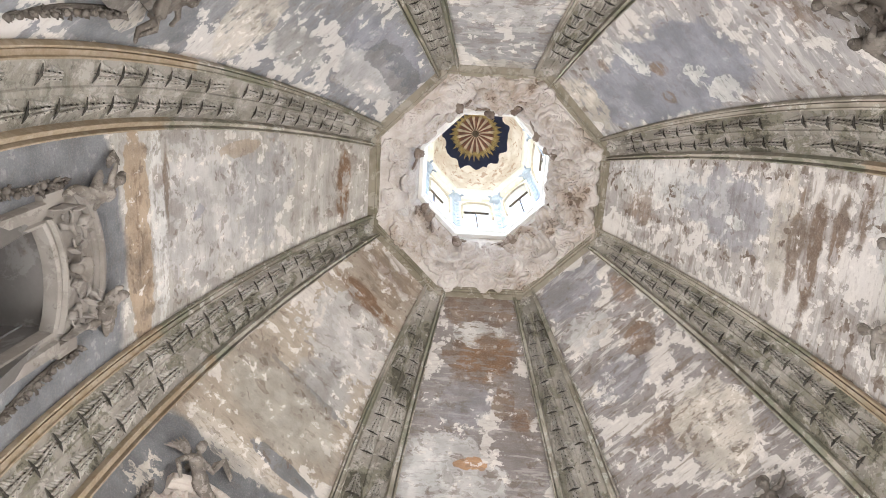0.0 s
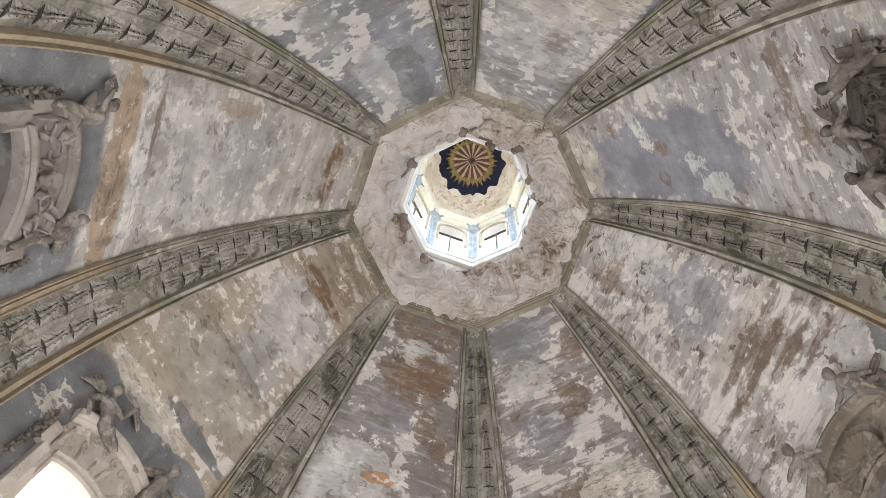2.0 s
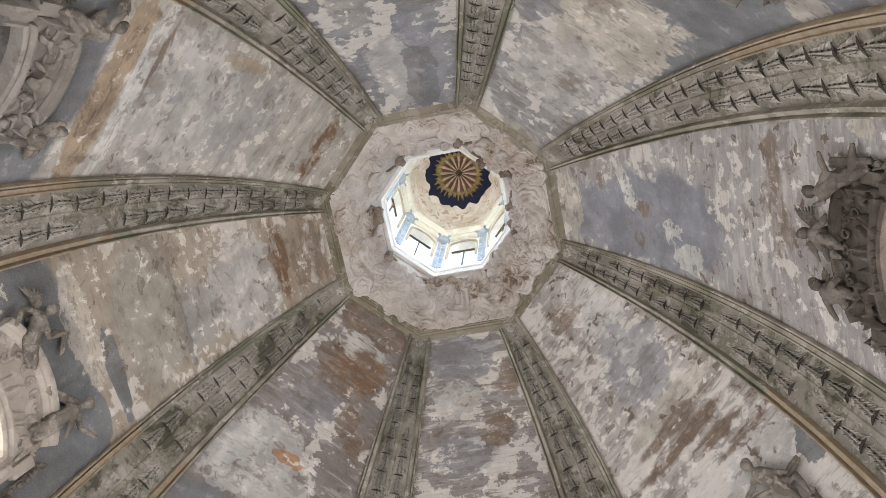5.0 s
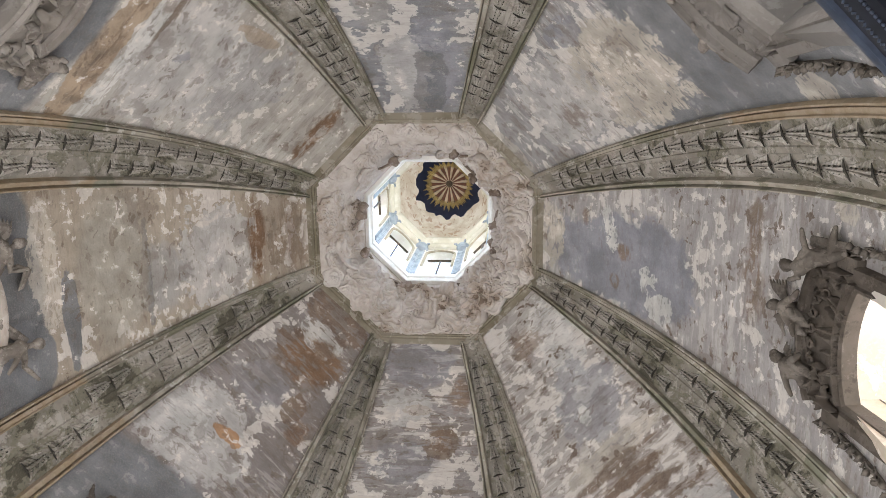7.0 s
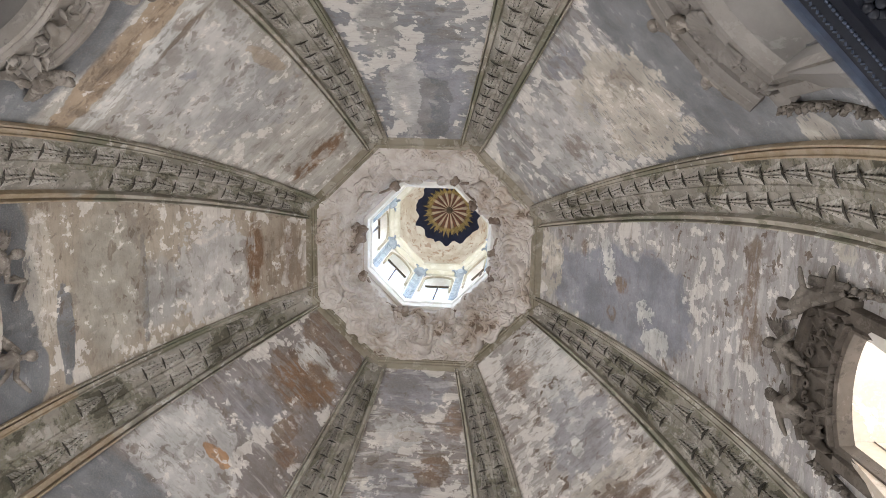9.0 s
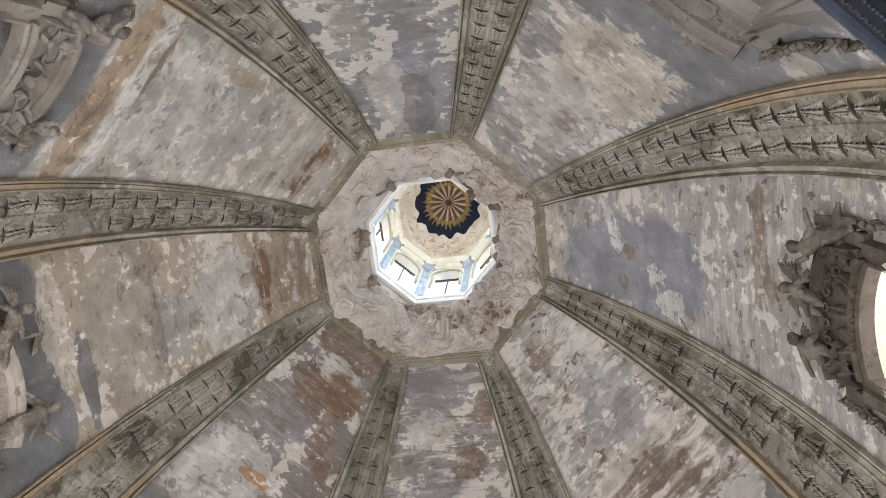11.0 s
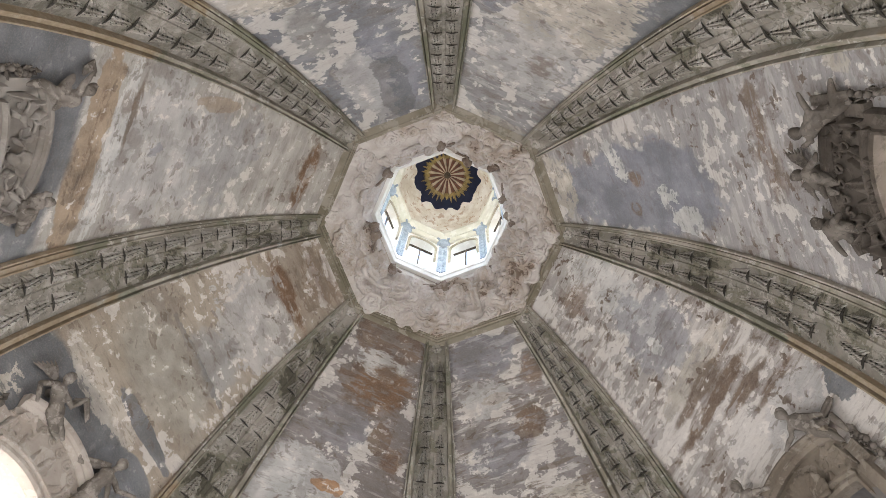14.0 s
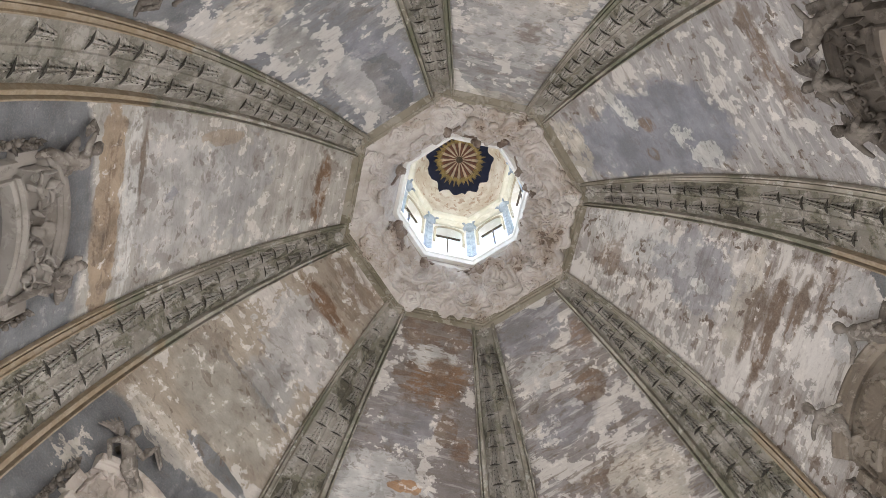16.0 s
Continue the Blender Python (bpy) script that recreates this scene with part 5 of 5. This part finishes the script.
FIGURES = [
    ("g", 0.47, 0.751, {"head": [(-0.29, 0.24, 0.22)], "chest": [(-0.23, 0.05, 0.19)], "hips": [(-0.05, -0.12, 0.15)], "arm": [(-0.32, 0.07, 0.20), (-0.46, -0.17, 0.25), (-0.33, -0.37, 0.31)], "arm2": [(-0.21, 0.10, 0.20), (0.02, 0.04, 0.25), (0.03, 0.25, 0.30)], "leg": [(-0.02, -0.11, 0.15), (0.14, -0.13, 0.12), (0.32, -0.16, 0.09)], "leg2": [(-0.05, -0.17, 0.15), (0.11, -0.21, 0.12), (0.26, -0.22, 0.09)], "wing": [(-0.34, 0.15, 0.10), (-0.70, 0.08, 0.10)], "cloth": [(0.01, 0.24, 0.10), (0.11, 0.40, 0.11), (0.32, 0.27, 0.10)]}),
    ("g", -0.62, 0.760, {"head": [(-0.04, 0.38, 0.22)], "chest": [(-0.07, 0.13, 0.19)], "hips": [(-0.07, -0.13, 0.15)], "arm": [(-0.09, 0.17, 0.20), (0.03, 0.03, 0.25), (0.14, -0.16, 0.30)], "arm2": [(-0.03, 0.18, 0.20), (0.17, 0.11, 0.25), (0.38, 0.25, 0.30)], "leg": [(-0.05, -0.16, 0.15), (-0.08, -0.29, 0.12), (-0.12, -0.45, 0.10)], "leg2": [(-0.01, -0.14, 0.15), (0.03, -0.28, 0.12), (0.01, -0.44, 0.10)], "cloth": [(-0.08, 0.30, 0.10), (-0.26, 0.13, 0.10), (-0.45, -0.03, 0.10)]}),
    ("c", -0.77, 0.772, {"head": [(-0.15, 0.24, 0.22)], "chest": [(-0.11, 0.04, 0.19)], "hips": [(0.06, -0.22, 0.15)], "arm": [(-0.07, 0.05, 0.20), (0.13, -0.11, 0.25), (0.33, -0.09, 0.30)], "arm2": [(-0.15, 0.05, 0.20), (-0.22, -0.04, 0.25), (-0.26, 0.06, 0.30)], "leg": [(0.08, -0.25, 0.15), (0.15, -0.38, 0.13), (0.40, -0.36, 0.10)], "leg2": [(0.04, -0.26, 0.15), (0.11, -0.43, 0.13), (0.17, -0.58, 0.11)], "cloth": [(0.18, 0.00, 0.10), (0.20, -0.29, 0.10), (0.25, -0.58, 0.11)]}),
    ("c", 0.03, 0.728, {"head": [(0.14, 0.07, 0.22)], "chest": [(0.16, -0.10, 0.19)], "hips": [(0.08, -0.21, 0.15)], "arm": [(0.08, -0.08, 0.20), (0.02, -0.33, 0.25), (-0.04, -0.44, 0.31)], "arm2": [(0.23, -0.12, 0.20), (0.36, -0.33, 0.25), (0.46, -0.45, 0.31)], "leg": [(0.06, -0.23, 0.15), (-0.06, -0.23, 0.12), (-0.09, -0.34, 0.09)], "leg2": [(0.10, -0.27, 0.15), (0.06, -0.33, 0.13), (0.03, -0.38, 0.10)], "wing": [(0.18, 0.02, 0.10), (0.41, 0.31, 0.10)], "wing2": [(0.03, 0.04, 0.10), (-0.21, 0.07, 0.10)]}),
    ("c", 0.62, 0.747, {"head": [(0.14, 0.08, 0.22)], "chest": [(0.10, -0.08, 0.19)], "hips": [(0.10, -0.22, 0.15)], "arm": [(0.08, -0.03, 0.20), (-0.04, -0.16, 0.25), (-0.12, -0.37, 0.31)], "arm2": [(0.16, -0.13, 0.20), (0.29, -0.31, 0.25), (0.38, -0.45, 0.31)], "leg": [(0.10, -0.24, 0.15), (-0.01, -0.24, 0.12), (-0.10, -0.29, 0.09)], "leg2": [(0.13, -0.25, 0.15), (0.12, -0.34, 0.12), (0.07, -0.37, 0.10)], "wing": [(0.10, 0.04, 0.10), (0.30, 0.01, 0.10)]}),
    ("d", -0.69, 0.756, {"head": [(-0.09, 0.34, 0.22)], "chest": [(-0.05, 0.14, 0.19)], "hips": [(0.05, -0.13, 0.15)], "arm": [(-0.08, 0.18, 0.20), (-0.20, 0.00, 0.25), (-0.35, -0.08, 0.30)], "arm2": [(0.02, 0.13, 0.20), (0.15, -0.06, 0.25), (0.27, -0.22, 0.30)], "leg": [(0.06, -0.16, 0.15), (0.28, -0.19, 0.12), (0.27, -0.46, 0.10)], "leg2": [(0.02, -0.16, 0.15), (0.11, -0.31, 0.12), (0.14, -0.48, 0.10)], "cloth": [(0.14, -0.10, 0.10), (0.32, -0.06, 0.10), (0.44, -0.03, 0.10)]}),
    ("d", 0.51, 0.745, {"head": [(-0.01, 0.25, 0.22)], "chest": [(0.01, 0.04, 0.19)], "hips": [(0.07, -0.14, 0.15)], "arm": [(-0.02, 0.08, 0.20), (-0.17, 0.03, 0.25), (-0.25, -0.06, 0.30)], "arm2": [(0.09, 0.00, 0.20), (0.22, -0.11, 0.25), (0.34, -0.24, 0.30)], "leg": [(0.07, -0.16, 0.15), (0.03, -0.27, 0.12), (-0.04, -0.34, 0.09)], "leg2": [(0.03, -0.15, 0.15), (-0.10, -0.19, 0.12), (-0.16, -0.28, 0.09)]}),
    ("h", 0.71, 0.752, {"head": [(-0.16, 0.18, 0.22)], "chest": [(-0.04, 0.00, 0.19)], "hips": [(-0.06, -0.19, 0.15)], "arm": [(-0.07, 0.02, 0.20), (-0.24, 0.02, 0.25), (-0.38, 0.04, 0.30)], "arm2": [(-0.01, -0.03, 0.20), (-0.00, -0.25, 0.25), (0.04, -0.37, 0.30)], "leg": [(-0.08, -0.18, 0.15), (-0.20, -0.06, 0.12), (-0.27, 0.03, 0.09)], "leg2": [(-0.08, -0.25, 0.15), (-0.18, -0.44, 0.13), (-0.15, -0.62, 0.11)], "cloth": [(-0.34, 0.15, 0.10), (-0.42, 0.26, 0.10), (-0.33, 0.34, 0.10)]}),
    ("h", -0.71, 0.744, {"head": [(-0.19, 0.01, 0.22)], "chest": [(-0.18, -0.11, 0.19)], "hips": [(-0.10, -0.19, 0.15)], "arm": [(-0.15, -0.10, 0.20), (-0.10, -0.19, 0.25), (-0.17, -0.39, 0.31)], "arm2": [(-0.26, -0.11, 0.20), (-0.32, -0.10, 0.25), (-0.33, -0.07, 0.30)], "leg": [(-0.07, -0.21, 0.15), (0.05, -0.29, 0.12), (0.05, -0.49, 0.10)], "leg2": [(-0.03, -0.20, 0.15), (0.14, -0.17, 0.12), (0.29, -0.14, 0.09)], "cloth": [(0.05, -0.05, 0.10), (0.18, -0.06, 0.10), (0.27, -0.09, 0.10)]}),
    ("b", -0.32, 0.744, {"head": [(0.12, 0.15, 0.12)], "chest": [(0.08, -0.01, 0.10)], "hips": [(0.01, -0.17, 0.08)], "arm": [(0.05, -0.04, 0.11), (-0.03, -0.04, 0.14), (-0.12, -0.15, 0.17)], "arm2": [(0.10, -0.04, 0.11), (0.18, -0.11, 0.14), (0.24, -0.11, 0.16)], "leg": [(-0.00, -0.18, 0.08), (-0.10, -0.15, 0.07), (-0.19, -0.00, 0.05)], "leg2": [(0.02, -0.25, 0.09), (-0.08, -0.35, 0.07), (-0.18, -0.26, 0.05)]}),
    ("b", 0.47, 0.736, {"head": [(0.08, 0.05, 0.12)], "chest": [(0.11, -0.06, 0.10)], "hips": [(0.03, -0.17, 0.08)], "arm": [(0.15, -0.08, 0.11), (0.25, -0.09, 0.14), (0.36, -0.19, 0.17)], "arm2": [(0.05, -0.06, 0.11), (-0.01, -0.17, 0.14), (-0.05, -0.26, 0.17)], "leg": [(0.01, -0.18, 0.08), (-0.04, -0.22, 0.07), (-0.21, -0.09, 0.05)], "leg2": [(0.00, -0.11, 0.08), (-0.10, -0.01, 0.06), (-0.23, 0.02, 0.05)]}),
]
FIGURE_WORDS = {
    "g": "slender stucco putto beside a pale window hood, grey with dust",
    "c": "sooty, shade-darkened stucco putto climbing over a window hood",
    "d": "stucco putto leaning over a shell-topped window hood",
    "h": "tumbling stucco putto with drapery at a hood's corner",
    "b": "putto in low stucco relief along a window hood",
}
for name, u, ph, joints in FIGURES:
    # putti at c take the shade-darkened copy, the others the lit one
    ob = figure(joints, FIGURE if name == "c" else FIGURE_LIT)
    ob.matrix_world = panel_frame("bcdefgha".index(name), u, ph)
    tagged(ob, FIGURE_WORDS[name], "statue", "putti over the windows")

POSES = {p: putto(p) for p in ("sit", "lean")}
PUTTI_WORDS = {
    "sit": "seated stucco putto with wings, grey with dust, on a window hood",
    "lean": "reclining stucco putto with trailing drapery, leaning on a window hood",
}
PLACES = [
    ("a", "lean", -0.72, 0.62, 0.0, 10, -1), ("f", "sit", 0.80, 0.62, 0.0, -10, 1), ("f", "lean", 0.40, 0.82, 0.0, 0, 1), ("f", "sit", -0.62, 0.66, 0.0, 10, 1),
    ("e", "sit", -0.6, 0.7, 0.0, 0, 1), ("e", "lean", 0.6, 0.7, 0.0, 0, 1), ("a", "sit", 0.6, 0.7, 0.0, 0, 1),
]
used = set()
for name, posed, x, y, n, turn, flip in PLACES:
    ob = POSES[posed]
    m = at_window("bcdefgha".index(name), x, y + 0.03, n) @ pose(0, 0, 0, 0, 0, turn)
    if posed in used:
        ob = copy_thing(ob, m)
    else:
        used.add(posed)
        tagged(ob, PUTTI_WORDS[posed], "statue", "putti over the windows")
        ob.matrix_world = m
    if flip < 0:
        ob.scale = (-0.78, 0.78, 0.78)
    else:
        ob.scale = (0.78, 0.78, 0.78)

drops = {s: garland(s, 7 + s) for s in (-1, 1)}
for i, name in enumerate("hgcbdaef"):
    k = "bcdefgha".index(name)
    for s, ob in drops.items():
        if i == 0:
            ob.matrix_world = at_window(k)
        else:
            copy_thing(ob, at_window(k))

# ---- dark carved cornice of the altarpiece against the wall below panel b ----
case = thing("altar_cornice", "blue-black carved wooden cornice projecting from the wall", "cornice")
CA, CZ0 = 4.65, 6.5
prof = [(A_SPRING - 0.005, CZ0 - 0.30), (CA + 0.34, CZ0 - 0.30), (CA + 0.32, CZ0 - 0.22), (CA + 0.16, CZ0 - 0.18), (CA + 0.15, CZ0 - 0.08), (CA + 0.05, CZ0 - 0.06), (CA + 0.0, CZ0), (CA, CZ0 + 0.10), (CA + 0.05, CZ0 + 0.13), (A_SPRING - 0.005, CZ0 + 0.15)]
az = panel_az(0)
verts, faces = loft([[polar(az, a, u, z) for a, z in prof] for u in (-1.9, 0, 1.9)])
solid("body", verts, faces, CASE_BLUE, case)
verts, faces = loft([[polar(az, CA + da, u, CZ0 + dz) for da, dz in ((-0.022, -0.01), (-0.035, 0.03), (-0.03, 0.10), (0.01, 0.10), (0.01, -0.01))] for u in (-1.9, 0, 1.9)])
solid("edge_fillet", verts, faces, CASE_EDGE, case, "blue-grey edge fillet, toned as lit")
bm = bmesh.new()
ball(bm, Vector((0, 0, 0)), (0.011, 0.014, 0.011), seg=8, rings=6)
bead = part("bead", bm, CASE_EDGE, case)
bead.matrix_world = Matrix.Translation(polar(az, CA + 0.09, -1.86, CZ0 - 0.075))
for i in range(1, 120):
    ob = new("bead", bead.data)
    ob.matrix_world = Matrix.Translation(polar(az, CA + 0.09, -1.86 + i * 0.031, CZ0 - 0.075)) @ Matrix.Rotation(az, 4, "Z")
    ob.parent = case
bm = bmesh.new()
box(bm, -0.011, 0.011, -0.006, 0.006, -0.008, 0.006, None, 0.002)
fret = part("fret_block", bm, CASE_EDGE, case)
fret.matrix_world = Matrix.Translation(polar(az, CA + 0.03, -1.88, CZ0 - 0.045)) @ Matrix.Rotation(az, 4, "Z") @ Matrix.Rotation(radians(45), 4, "Z")
for i in range(1, 126):
    ob = new("fret_block", fret.data)
    ob.matrix_world = Matrix.Translation(polar(az, CA + 0.03, -1.88 + i * 0.030, CZ0 - 0.045)) @ Matrix.Rotation(az, 4, "Z") @ Matrix.Rotation(radians(45 if i % 2 else -45), 4, "Z")
    ob.parent = case
bm = bmesh.new()
for i in range(8):
    t = 2 * math.pi * i / 8
    ball(bm, Vector((0.06 * math.cos(t), 0.06 * math.sin(t), 0)), (0.035, 0.035, 0.03), seg=8, rings=5)
ball(bm, Vector((0, 0, -0.02)), (0.035, 0.035, 0.035), seg=8, rings=6)
rose = part("rosette", bm, CASE_BLUE, case)
rose.matrix_world = Matrix.Translation(polar(az, CA + 0.24, -1.8, CZ0 - 0.205))
for i in range(1, 15):
    ob = new("rosette", rose.data)
    ob.matrix_world = Matrix.Translation(polar(az, CA + 0.24, -1.8 + i * 0.26, CZ0 - 0.205))
    ob.parent = case
